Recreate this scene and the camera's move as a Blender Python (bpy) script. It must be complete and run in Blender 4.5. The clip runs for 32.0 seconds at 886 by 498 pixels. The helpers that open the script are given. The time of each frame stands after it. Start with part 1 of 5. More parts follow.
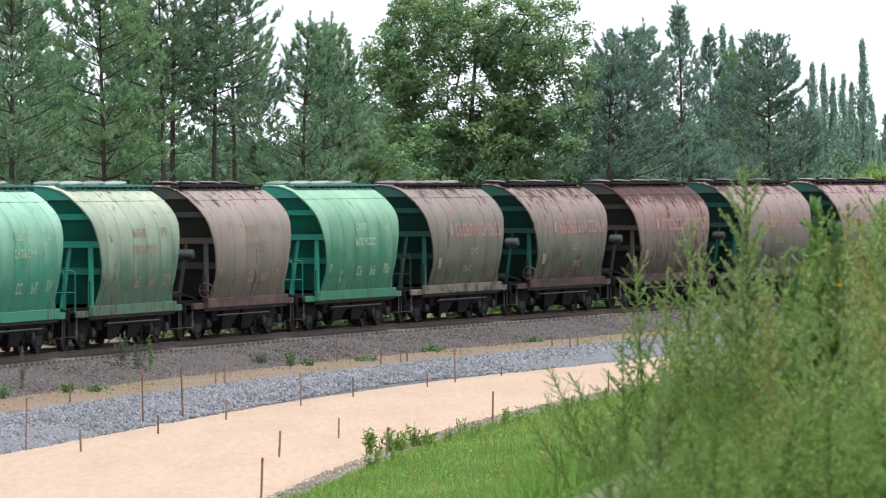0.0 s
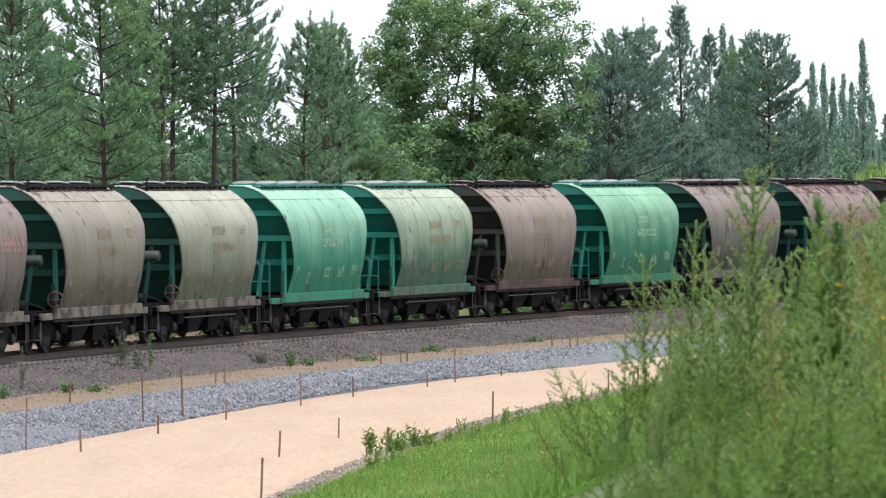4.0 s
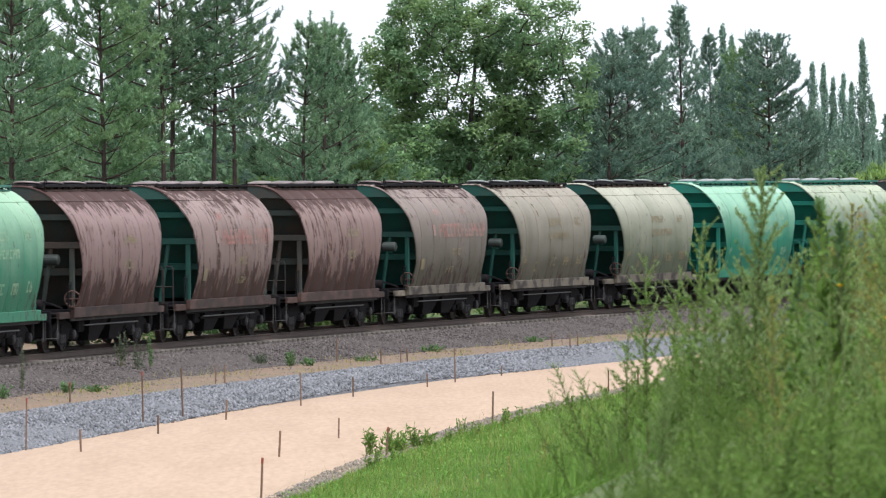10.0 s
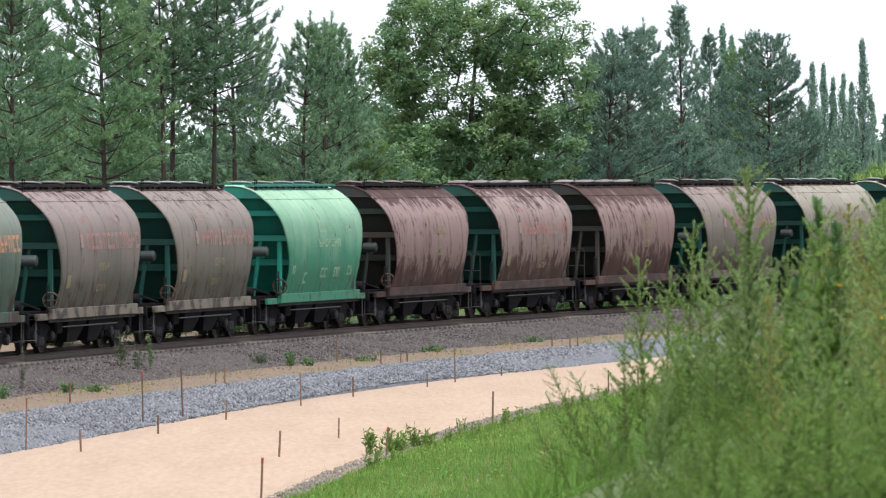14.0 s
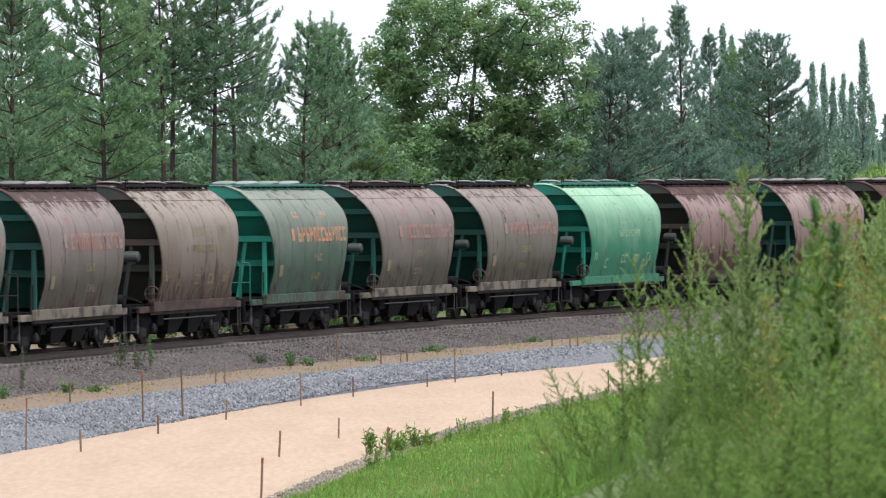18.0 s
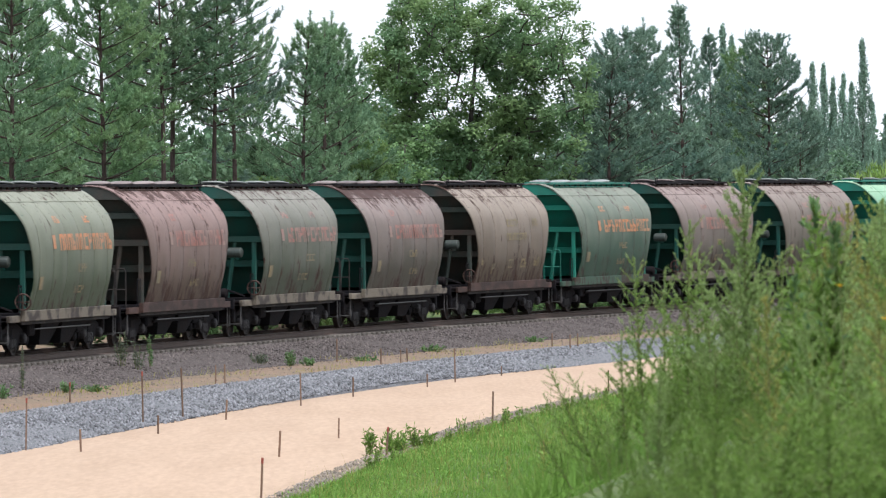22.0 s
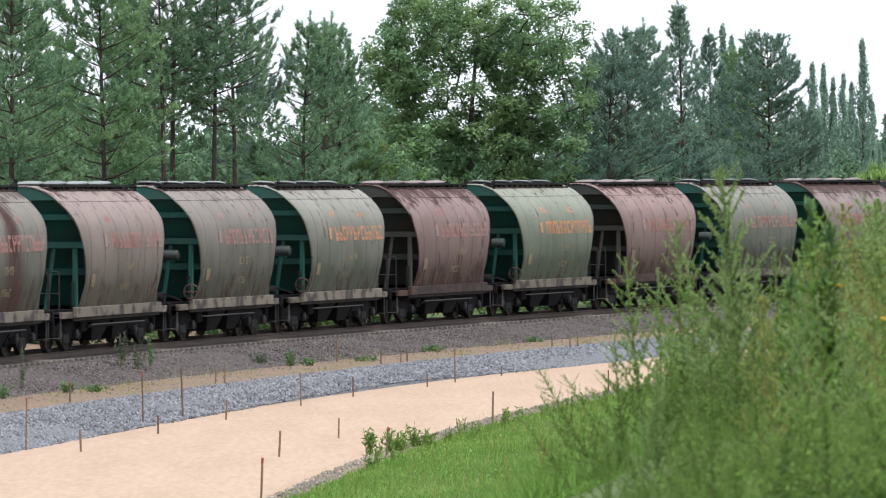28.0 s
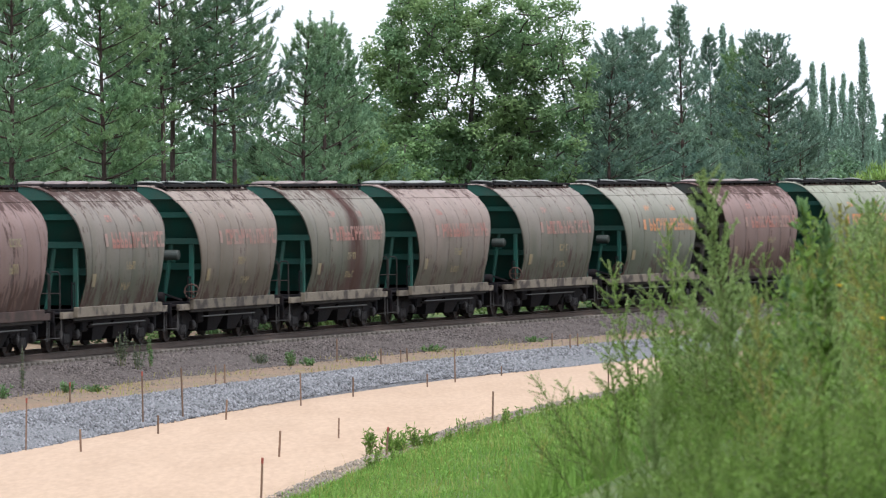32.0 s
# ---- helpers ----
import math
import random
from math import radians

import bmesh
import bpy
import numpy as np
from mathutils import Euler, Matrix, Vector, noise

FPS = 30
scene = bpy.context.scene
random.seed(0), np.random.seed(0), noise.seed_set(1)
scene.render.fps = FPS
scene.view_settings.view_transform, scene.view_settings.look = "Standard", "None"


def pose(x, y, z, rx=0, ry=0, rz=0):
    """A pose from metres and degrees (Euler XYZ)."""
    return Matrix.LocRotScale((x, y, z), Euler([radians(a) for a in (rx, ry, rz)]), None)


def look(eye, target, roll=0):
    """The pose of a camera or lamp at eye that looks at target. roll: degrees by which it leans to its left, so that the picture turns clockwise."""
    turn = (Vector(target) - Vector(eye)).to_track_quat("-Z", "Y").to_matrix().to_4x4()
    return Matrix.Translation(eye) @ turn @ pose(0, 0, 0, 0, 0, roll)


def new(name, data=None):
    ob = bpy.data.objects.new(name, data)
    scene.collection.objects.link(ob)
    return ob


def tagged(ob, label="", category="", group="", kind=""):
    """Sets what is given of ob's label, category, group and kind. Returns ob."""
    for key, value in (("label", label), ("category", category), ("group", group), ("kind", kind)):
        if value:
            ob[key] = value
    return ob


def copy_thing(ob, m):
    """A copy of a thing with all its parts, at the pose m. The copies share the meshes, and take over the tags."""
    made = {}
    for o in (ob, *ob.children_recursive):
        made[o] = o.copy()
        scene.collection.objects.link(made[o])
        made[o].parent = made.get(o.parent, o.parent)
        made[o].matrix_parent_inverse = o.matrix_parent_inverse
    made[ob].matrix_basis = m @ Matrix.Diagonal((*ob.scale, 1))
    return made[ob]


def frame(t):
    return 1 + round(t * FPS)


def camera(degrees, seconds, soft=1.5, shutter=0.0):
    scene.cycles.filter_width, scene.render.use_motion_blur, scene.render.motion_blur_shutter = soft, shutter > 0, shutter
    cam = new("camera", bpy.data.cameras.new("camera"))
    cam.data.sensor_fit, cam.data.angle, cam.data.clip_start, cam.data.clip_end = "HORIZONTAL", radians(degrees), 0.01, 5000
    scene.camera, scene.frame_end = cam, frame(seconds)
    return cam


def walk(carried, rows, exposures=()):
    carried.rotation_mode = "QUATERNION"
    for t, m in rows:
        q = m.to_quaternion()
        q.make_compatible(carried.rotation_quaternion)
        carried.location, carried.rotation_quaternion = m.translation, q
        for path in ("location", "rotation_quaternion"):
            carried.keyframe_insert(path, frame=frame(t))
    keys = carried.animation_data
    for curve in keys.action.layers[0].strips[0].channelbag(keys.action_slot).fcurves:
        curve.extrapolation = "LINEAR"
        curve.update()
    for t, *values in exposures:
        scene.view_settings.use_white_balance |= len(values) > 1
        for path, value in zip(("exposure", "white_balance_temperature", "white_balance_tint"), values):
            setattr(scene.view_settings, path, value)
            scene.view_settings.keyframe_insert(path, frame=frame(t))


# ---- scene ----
# Camera: a long lens on a bank, standing still beside a curved railway line.
cam = camera(6.902, 32.0, soft=1.2, shutter=0.4)
EYE = (0.0, 0.0, 4.066)
VIEW = pose(*EYE, 90 - 0.3849, 0, 0) @ pose(0, 0, 0, 0, 0, -0.275)
cam.data.dof.use_dof, cam.data.dof.focus_distance, cam.data.dof.aperture_fstop = True, 218.0, 18.0
walk(cam, [(0.0, VIEW), (32.0, VIEW)], [(0.0, 0.36, 6030, 12), (3.0, 0.36, 6030, 12), (6.0, 0.27, 6030, 12), (32.0, 0.27, 6030, 12)])

# World, sun and exposure: a bright, hazy, almost overcast summer day.
SUN_HEIGHT, SUN_TURN = 68, 150
world = bpy.data.worlds.new("sky")
scene.world = world
world.use_nodes = True
wn, wl = world.node_tree.nodes, world.node_tree.links
wn.clear()
sky = wn.new("ShaderNodeTexSky")
sky.sky_type, sky.sun_disc = "NISHITA", False
sky.sun_elevation, sky.sun_rotation = radians(SUN_HEIGHT), radians(SUN_TURN)
sky.dust_density, sky.air_density = 6.0, 1.2
sky_bg, cloud_bg = wn.new("ShaderNodeBackground"), wn.new("ShaderNodeBackground")
sky_bg.inputs[1].default_value = 0.09
cloud_bg.inputs[0].default_value, cloud_bg.inputs[1].default_value = (0.95, 0.98, 1.0, 1), 1.24
sky_mix, sky_out = wn.new("ShaderNodeMixShader"), wn.new("ShaderNodeOutputWorld")
sky_mix.inputs[0].default_value = 0.8
wl.new(sky.outputs[0], sky_bg.inputs[0])
wl.new(sky_bg.outputs[0], sky_mix.inputs[1])
wl.new(cloud_bg.outputs[0], sky_mix.inputs[2])
wl.new(sky_mix.outputs[0], sky_out.inputs[0])
sun = new("sun", bpy.data.lights.new("sun", "SUN"))
sun.data.energy, sun.data.angle, sun.data.color = 2.75, radians(22), (1.0, 0.965, 0.91)
_a, _h = radians(SUN_TURN), radians(SUN_HEIGHT)
sun.matrix_world = look((math.sin(_a) * math.cos(_h) * 50, math.cos(_a) * math.cos(_h) * 50, math.sin(_h) * 50), (0, 0, 0))



# ---- mesh helpers ----
def mesh_of(name, verts, faces, material=None, smooth=False):
    me = bpy.data.meshes.new(name)
    me.from_pydata([tuple(v) for v in verts], [], [tuple(f) for f in faces])
    if material:
        me.materials.append(material)
    if smooth:
        me.polygons.foreach_set("use_smooth", [True] * len(me.polygons))
    me.update()
    return me


def joined(*lots):
    """Joins (verts, faces) lots into one."""
    vs, fs = [], []
    for v, f in lots:
        n = len(vs)
        vs.extend(tuple(p) for p in v)
        fs.extend(tuple(i + n for i in q) for q in f)
    return vs, fs


def part(name, geo, mat, parent, label="", smooth=False):
    ob = new(name, mesh_of(name, geo[0], geo[1], mat, smooth))
    ob.parent = parent
    if label:
        tagged(ob, label)
    return ob


def thing(name, label, category, group="", kind=""):
    return tagged(new(name), label, category, group, kind)


def slab(x0, x1, y0, y1, z0, z1, bevel=0.012):
    """A box with chamfered edges, as verts and faces."""
    bm = bmesh.new()
    bmesh.ops.create_cube(bm, size=1)
    for v in bm.verts:
        v.co = ((x0 + x1) / 2 + v.co.x * (x1 - x0), (y0 + y1) / 2 + v.co.y * (y1 - y0), (z0 + z1) / 2 + v.co.z * (z1 - z0))
    b = min(bevel, 0.3 * min(x1 - x0, y1 - y0, z1 - z0))
    if b > 0.0005:
        bmesh.ops.bevel(bm, geom=bm.edges[:], offset=b, segments=1, affect="EDGES")
    out = [tuple(v.co) for v in bm.verts], [tuple(v.index for v in f.verts) for f in bm.faces]
    bm.free()
    return out


def tube(points, radii, sides=6, cap=True):
    """A tube along points, with a radius at each."""
    pts = [Vector(p) for p in points]
    vs, fs = [], []
    for i, p in enumerate(pts):
        d = (pts[min(i + 1, len(pts) - 1)] - pts[max(i - 1, 0)]).normalized()
        u = d.cross(Vector((0, 0, 1)) if abs(d.z) < 0.9 else Vector((1, 0, 0))).normalized()
        w = d.cross(u)
        r = radii[i] if hasattr(radii, "__len__") else radii
        for k in range(sides):
            a = 2 * math.pi * k / sides
            vs.append(p + (u * math.cos(a) + w * math.sin(a)) * r)
    for i in range(len(pts) - 1):
        for k in range(sides):
            a, b = i * sides + k, i * sides + (k + 1) % sides
            fs.append((a, b, b + sides, a + sides))
    if cap:
        fs.append(tuple(range(sides))[::-1])
        fs.append(tuple((len(pts) - 1) * sides + k for k in range(sides)))
    return [tuple(v) for v in vs], fs


def lathe(axis, centre, rows, sides=20):
    """Rings (distance along axis, radius) about an axis 'x', 'y' or 'z'."""
    vs, fs = [], []
    for d, r in rows:
        for k in range(sides):
            a = 2 * math.pi * k / sides
            c, s = r * math.cos(a), r * math.sin(a)
            p = {"x": (d, c, s), "y": (c, d, s), "z": (c, s, d)}[axis]
            vs.append((p[0] + centre[0], p[1] + centre[1], p[2] + centre[2]))
    for i in range(len(rows) - 1):
        for k in range(sides):
            a, b = i * sides + k, i * sides + (k + 1) % sides
            fs.append((a, b, b + sides, a + sides))
    fs.append(tuple(range(sides))[::-1])
    fs.append(tuple((len(rows) - 1) * sides + k for k in range(sides)))
    return vs, fs


# ---- materials ----
def material(name, colour, rough=0.7, metal=0.0, vary=0.25, scale=3.0, fine=40.0, bump=0.2, other=None, amount=0.5, spec=0.3, island=0.0, objects=0.0,
             see=0.0, stretch=(1, 1, 1), edge=(0.42, 0.62), bump_scale=None):
    """A surface with stains at one scale, grain at another, and relief."""
    m = bpy.data.materials.new(name)
    m.use_nodes = True
    n, l = m.node_tree.nodes, m.node_tree.links
    b = n["Principled BSDF"]
    b.inputs["Roughness"].default_value, b.inputs["Metallic"].default_value = rough, metal
    b.inputs["Specular IOR Level"].default_value = spec
    co = n.new("ShaderNodeTexCoord")
    mp = n.new("ShaderNodeMapping")
    mp.inputs["Scale"].default_value = stretch
    l.new(co.outputs["Object"], mp.inputs[0])
    big, small = n.new("ShaderNodeTexNoise"), n.new("ShaderNodeTexNoise")
    for t, s, d in ((big, scale, 5), (small, fine, 3)):
        t.inputs["Scale"].default_value, t.inputs["Detail"].default_value = s, d
        l.new(mp.outputs[0], t.inputs["Vector"])
    ramp = n.new("ShaderNodeMapRange")
    ramp.inputs[1].default_value, ramp.inputs[2].default_value = edge
    l.new(big.outputs[0], ramp.inputs[0])
    mix = n.new("ShaderNodeMix")
    mix.data_type = "RGBA"
    other = other or tuple(c * (1 - vary) for c in colour)
    mix.inputs[6].default_value, mix.inputs[7].default_value = (*colour, 1), (*other, 1)
    mul = n.new("ShaderNodeMath")
    mul.operation = "MULTIPLY"
    mul.inputs[1].default_value = amount
    l.new(ramp.outputs[0], mul.inputs[0])
    l.new(mul.outputs[0], mix.inputs[0])
    hsv = n.new("ShaderNodeHueSaturation")
    l.new(mix.outputs[2], hsv.inputs["Color"])
    grain = n.new("ShaderNodeMapRange")
    grain.inputs[3].default_value, grain.inputs[4].default_value = 1 - vary, 1 + vary
    grain.inputs[1].default_value, grain.inputs[2].default_value = 0.25, 0.75
    l.new(small.outputs[0], grain.inputs[0])
    value = grain.outputs[0]
    for src, wide in ((("ShaderNodeNewGeometry", "Random Per Island"), island), (("ShaderNodeObjectInfo", "Random"), objects)):
        if wide:
            rnd = n.new(src[0])
            rr = n.new("ShaderNodeMapRange")
            rr.inputs[3].default_value, rr.inputs[4].default_value = 1 - wide, 1 + wide
            l.new(rnd.outputs[src[1]], rr.inputs[0])
            mm = n.new("ShaderNodeMath")
            mm.operation = "MULTIPLY"
            l.new(value, mm.inputs[0])
            l.new(rr.outputs[0], mm.inputs[1])
            value = mm.outputs[0]
    l.new(value, hsv.inputs["Value"])
    l.new(hsv.outputs[0], b.inputs["Base Color"])
    if bump:
        bp = n.new("ShaderNodeBump")
        bp.inputs["Strength"].default_value, bp.inputs["Distance"].default_value = bump, 0.02
        l.new(small.outputs[0], bp.inputs["Height"])
        l.new(bp.outputs[0], b.inputs["Normal"])
    if see:
        tr, ad, out = n.new("ShaderNodeBsdfTranslucent"), n.new("ShaderNodeMixShader"), n["Material Output"]
        l.new(hsv.outputs[0], tr.inputs[0])
        ad.inputs[0].default_value = see
        l.new(b.outputs[0], ad.inputs[1])
        l.new(tr.outputs[0], ad.inputs[2])
        l.new(ad.outputs[0], out.inputs[0])
    return m


def wagon_paint(name, paint, dust, reach, rust, seed, roof_rust=0.2, run=None, rust_colour=(0.045, 0.021, 0.017)):
    """Painted steel: dust that settles from the roof down to a height, streaks that run down, rust patches. The dust
    blend also carries top light and shade towards the sill.
    """
    m = bpy.data.materials.new(name)
    m.use_nodes = True
    n, l = m.node_tree.nodes, m.node_tree.links
    b = n["Principled BSDF"]
    b.inputs["Roughness"].default_value, b.inputs["Specular IOR Level"].default_value = 0.6, 0.12
    co, sep = n.new("ShaderNodeTexCoord"), n.new("ShaderNodeSeparateXYZ")
    l.new(co.outputs["Object"], sep.inputs[0])

    def noise_at(scale, detail, stretch, rough=0.55):
        mp, t = n.new("ShaderNodeMapping"), n.new("ShaderNodeTexNoise")
        mp.inputs["Scale"].default_value, mp.inputs["Location"].default_value = stretch, (seed * 3.7, seed * 7.3, seed * 1.9)
        t.inputs["Scale"].default_value, t.inputs["Detail"].default_value, t.inputs["Roughness"].default_value = scale, detail, rough
        l.new(co.outputs["Object"], mp.inputs[0])
        l.new(mp.outputs[0], t.inputs["Vector"])
        return t.outputs[0]

    def ranged(src, a, c, lo=0.0, hi=1.0):
        r = n.new("ShaderNodeMapRange")
        r.inputs[1].default_value, r.inputs[2].default_value, r.inputs[3].default_value, r.inputs[4].default_value = a, c, lo, hi
        l.new(src, r.inputs[0])
        return r.outputs[0]

    def calc(op, a, c):
        q = n.new("ShaderNodeMath")
        q.operation = op
        for i, v in enumerate((a, c)):
            if isinstance(v, (int, float)):
                q.inputs[i].default_value = v
            else:
                l.new(v, q.inputs[i])
        return q.outputs[0]

    def blend(f, a, c):
        q = n.new("ShaderNodeMix")
        q.data_type = "RGBA"
        l.new(f, q.inputs[0])
        for i, v in ((6, a), (7, c)):
            if isinstance(v, tuple):
                q.inputs[i].default_value = (*v, 1)
            else:
                l.new(v, q.inputs[i])
        return q.outputs[2]

    streak, cloud, speck = noise_at(1.0, 4, (1.2, 1.1, 0.35)), noise_at(0.7, 5, (1, 0.6, 1)), noise_at(4.0, 6, (1, 1.25, 0.42), 0.68)
    drip = noise_at(2.4, 5, (1, 1.0, 0.09), 0.65)
    # settled dust, with roof light and sill shade put into the colour by height
    settle_shade = ranged(sep.outputs[2], 1.3, 4.4, -0.72, 0.44)
    dusty = calc("ADD", calc("ADD", settle_shade, reach), calc("MULTIPLY", calc("SUBTRACT", cloud, 0.5), 0.7))
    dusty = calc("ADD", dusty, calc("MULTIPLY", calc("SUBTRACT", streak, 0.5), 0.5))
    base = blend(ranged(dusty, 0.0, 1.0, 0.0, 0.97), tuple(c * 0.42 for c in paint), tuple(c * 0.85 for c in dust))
    dark = ranged(streak, 0.52, 0.72, 0.0, 0.16)
    base = blend(dark, base, tuple(c * 0.45 for c in dust))
    base = blend(ranged(drip, 0.52, 0.70, 0.0, 0.12 + 0.14 * rust), base, tuple(c * 0.34 for c in dust))
    low = ranged(sep.outputs[2], 1.1, 2.4, 0.10 + 0.28 * rust, 0.0)
    high = ranged(sep.outputs[2], 3.6, 4.3, 0.0, roof_rust)
    spots = calc("ADD", calc("ADD", speck, calc("MULTIPLY", calc("SUBTRACT", streak, 0.5), 0.45)), calc("ADD", low, calc("MULTIPLY", high, 0.35)))
    rusty = ranged(spots, 0.665 - rust * 0.17, 0.71 - rust * 0.17, 0.0, 0.88)
    base = blend(rusty, base, rust_colour)
    # dirt held by the weld seams
    seam = calc("ABSOLUTE", calc("SUBTRACT", calc("FRACT", calc("ADD", calc("MULTIPLY", sep.outputs[1], 1 / 1.5), 10.5), 0), 0.5), 0)
    seam = calc("MULTIPLY", ranged(seam, 0.474, 0.492, 0.0, 1.0), ranged(speck, 0.35, 0.6, 0.15 + 0.4 * rust, min(0.95, 0.5 + rust)))
    base = blend(seam, base, tuple(c * 0.22 for c in dust))
    if run is not None:
        wide = ranged(sep.outputs[2], 1.2, 4.2, 1.5, 0.75)
        off = calc("ABSOLUTE", calc("ADD", calc("SUBTRACT", sep.outputs[1], run), calc("MULTIPLY", calc("SUBTRACT", cloud, 0.5), 0.9)), 0)
        stain = calc("MULTIPLY", ranged(calc("DIVIDE", off, wide), 0.4, 1.1, 1.0, 0.0), ranged(speck, 0.36, 0.5, 0.7, 1.0))
        base = blend(stain, base, (0.055, 0.024, 0.019))
    fine = noise_at(30.0, 3, (1, 1, 0.6))
    hsv = n.new("ShaderNodeHueSaturation")
    l.new(base, hsv.inputs["Color"])
    l.new(ranged(fine, 0.25, 0.75, 0.88, 1.12), hsv.inputs["Value"])
    l.new(hsv.outputs[0], b.inputs["Base Color"])
    l.new(ranged(dusty, 0.0, 1.0, 0.55, 0.75), b.inputs["Roughness"])
    bp = n.new("ShaderNodeBump")
    bp.inputs["Strength"].default_value, bp.inputs["Distance"].default_value = 0.35, 0.03
    l.new(cloud, bp.inputs["Height"])
    l.new(bp.outputs[0], b.inputs["Normal"])
    return m


# Wagon ends: recess shade put into the sheet colours, caught light into the ribs'.
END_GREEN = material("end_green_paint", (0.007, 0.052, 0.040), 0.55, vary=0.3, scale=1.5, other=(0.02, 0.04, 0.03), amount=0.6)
RIB_GREEN = material("lit_worn_green_rib_paint", (0.010, 0.068, 0.053), 0.55, vary=0.3, scale=1.5, other=(0.02, 0.042, 0.033), amount=0.6)
RIB_BRIGHT = material("lit_clean_green_rib_paint", (0.018, 0.21, 0.15), 0.5, vary=0.2, scale=1.5, other=(0.03, 0.12, 0.085), amount=0.5)
RIB_BROWN = material("lit_brown_rib_paint", (0.036, 0.046, 0.039), 0.65, vary=0.3, scale=1.5, other=(0.075, 0.045, 0.035), amount=0.7)
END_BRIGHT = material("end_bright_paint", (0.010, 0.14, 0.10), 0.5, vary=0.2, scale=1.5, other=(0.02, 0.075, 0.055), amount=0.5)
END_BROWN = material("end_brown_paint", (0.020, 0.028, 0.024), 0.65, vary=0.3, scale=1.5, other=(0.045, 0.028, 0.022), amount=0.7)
# Underside and wheel steel near black: shade under the wagons put into the colour.
DARK_STEEL = material("shade_dark_steel", (0.0105, 0.0102, 0.0125), 0.8, vary=0.35, scale=3, other=(0.015, 0.010, 0.009), amount=0.6, spec=0.1)
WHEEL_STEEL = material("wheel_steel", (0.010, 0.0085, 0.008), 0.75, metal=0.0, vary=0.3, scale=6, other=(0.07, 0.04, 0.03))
RAIL_STEEL = material("rusty_rail", (0.085, 0.056, 0.045), 0.6, metal=0.2, vary=0.25, scale=2, other=(0.06, 0.038, 0.03))
POLISHED = material("polished_rail_head", (0.55, 0.54, 0.53), 0.3, metal=1.0, vary=0.15, scale=0.6, other=(0.35, 0.33, 0.31))
CONCRETE = material("sleeper_concrete", (0.15, 0.132, 0.115), 0.9, vary=0.2, scale=4, objects=0.15)
LID_PAINT = material("pale_lid_paint", (0.21, 0.225, 0.212), 0.4, vary=0.15, scale=3, other=(0.17, 0.16, 0.15), objects=0.3)
LID_DARK = material("rusty_lid_paint", (0.19, 0.155, 0.145), 0.45, vary=0.25, scale=3, other=(0.09, 0.06, 0.055), objects=0.35)
RED_LETTER = material("faded_red_letter_paint", (0.285, 0.115, 0.09), 0.5, vary=0.2, scale=1.6, other=(0.235, 0.16, 0.135), amount=0.9, edge=(0.38, 0.6))
ORANGE_LETTER = material("orange_letter_paint", (0.48, 0.19, 0.075), 0.5, vary=0.15, scale=2, other=(0.33, 0.21, 0.13), amount=0.7)
YELLOW_MARK = material("dull_yellow_mark_paint", (0.235, 0.185, 0.10), 0.7, vary=0.2, scale=2.5, other=(0.17, 0.15, 0.105), amount=0.9)
CREAM_MARK = material("cream_mark_paint", (0.26, 0.39, 0.25), 0.7, vary=0.15, scale=2.5, other=(0.17, 0.33, 0.21), amount=0.9)
BALLAST = material("old_ballast_stone", (0.112, 0.095, 0.09), 0.95, vary=0.4, scale=0.5, fine=14, bump=1.0, other=(0.10, 0.085, 0.08), island=0.45)
GRAVEL = material("new_grey_gravel", (0.168, 0.17, 0.18), 0.9, vary=0.35, scale=0.6, fine=9, bump=1.0, other=(0.135, 0.139, 0.15), island=0.6)
BALLAST_BED = material("packed_old_ballast", (0.075, 0.062, 0.057), 0.95, vary=0.75, scale=0.5, fine=20, bump=1.0, other=(0.085, 0.069, 0.062))
GRAVEL_BED = material("packed_grey_gravel", (0.145, 0.147, 0.155), 0.9, vary=0.75, scale=0.6, fine=16, bump=1.0, other=(0.12, 0.124, 0.133))
SAND = material("pale_orange_sand", (0.41, 0.295, 0.208), 0.95, vary=0.10, scale=0.8, fine=9, bump=0.8, other=(0.365, 0.258, 0.178), stretch=(1, 0.12, 1))
GRIT = material("sandy_grit", (0.185, 0.16, 0.135), 0.95, vary=0.4, scale=0.5, fine=14, bump=1.0, other=(0.27, 0.215, 0.16), island=0.4)
SOIL = material("sandy_soil", (0.205, 0.14, 0.096), 0.95, vary=0.4, scale=0.8, fine=9, bump=1.0, other=(0.14, 0.125, 0.08))
TURF = material("turf_soil", (0.07, 0.11, 0.03), 0.95, vary=0.4, scale=0.3, fine=6, bump=1.0, other=(0.12, 0.13, 0.05))


# ---- the line of the railway: distance s along it, heading, place ----
TRACK_X, TRACK_Y, TRACK_TURN, BEND, BEND_GROWS = -11.018, 199.64, 0.1969, 0.0014916, 5.8616e-6
STEP = 0.5
LINE_S = np.arange(-380, 560, STEP)
_c = np.clip(LINE_S, -150, 160)
LINE_A = TRACK_TURN + BEND * LINE_S + BEND_GROWS * (_c * _c / 2 + _c * (LINE_S - _c))
LINE_X, LINE_Y = np.cumsum(np.sin(LINE_A)) * STEP, np.cumsum(np.cos(LINE_A)) * STEP
_i = int(np.argmin(np.abs(LINE_S)))
LINE_X, LINE_Y = LINE_X - LINE_X[_i] + TRACK_X, LINE_Y - LINE_Y[_i] + TRACK_Y
_z = np.clip(LINE_S, -30, 160)
LINE_Z = 0.0012742 * _z + 1.1565e-5 * _z * _z


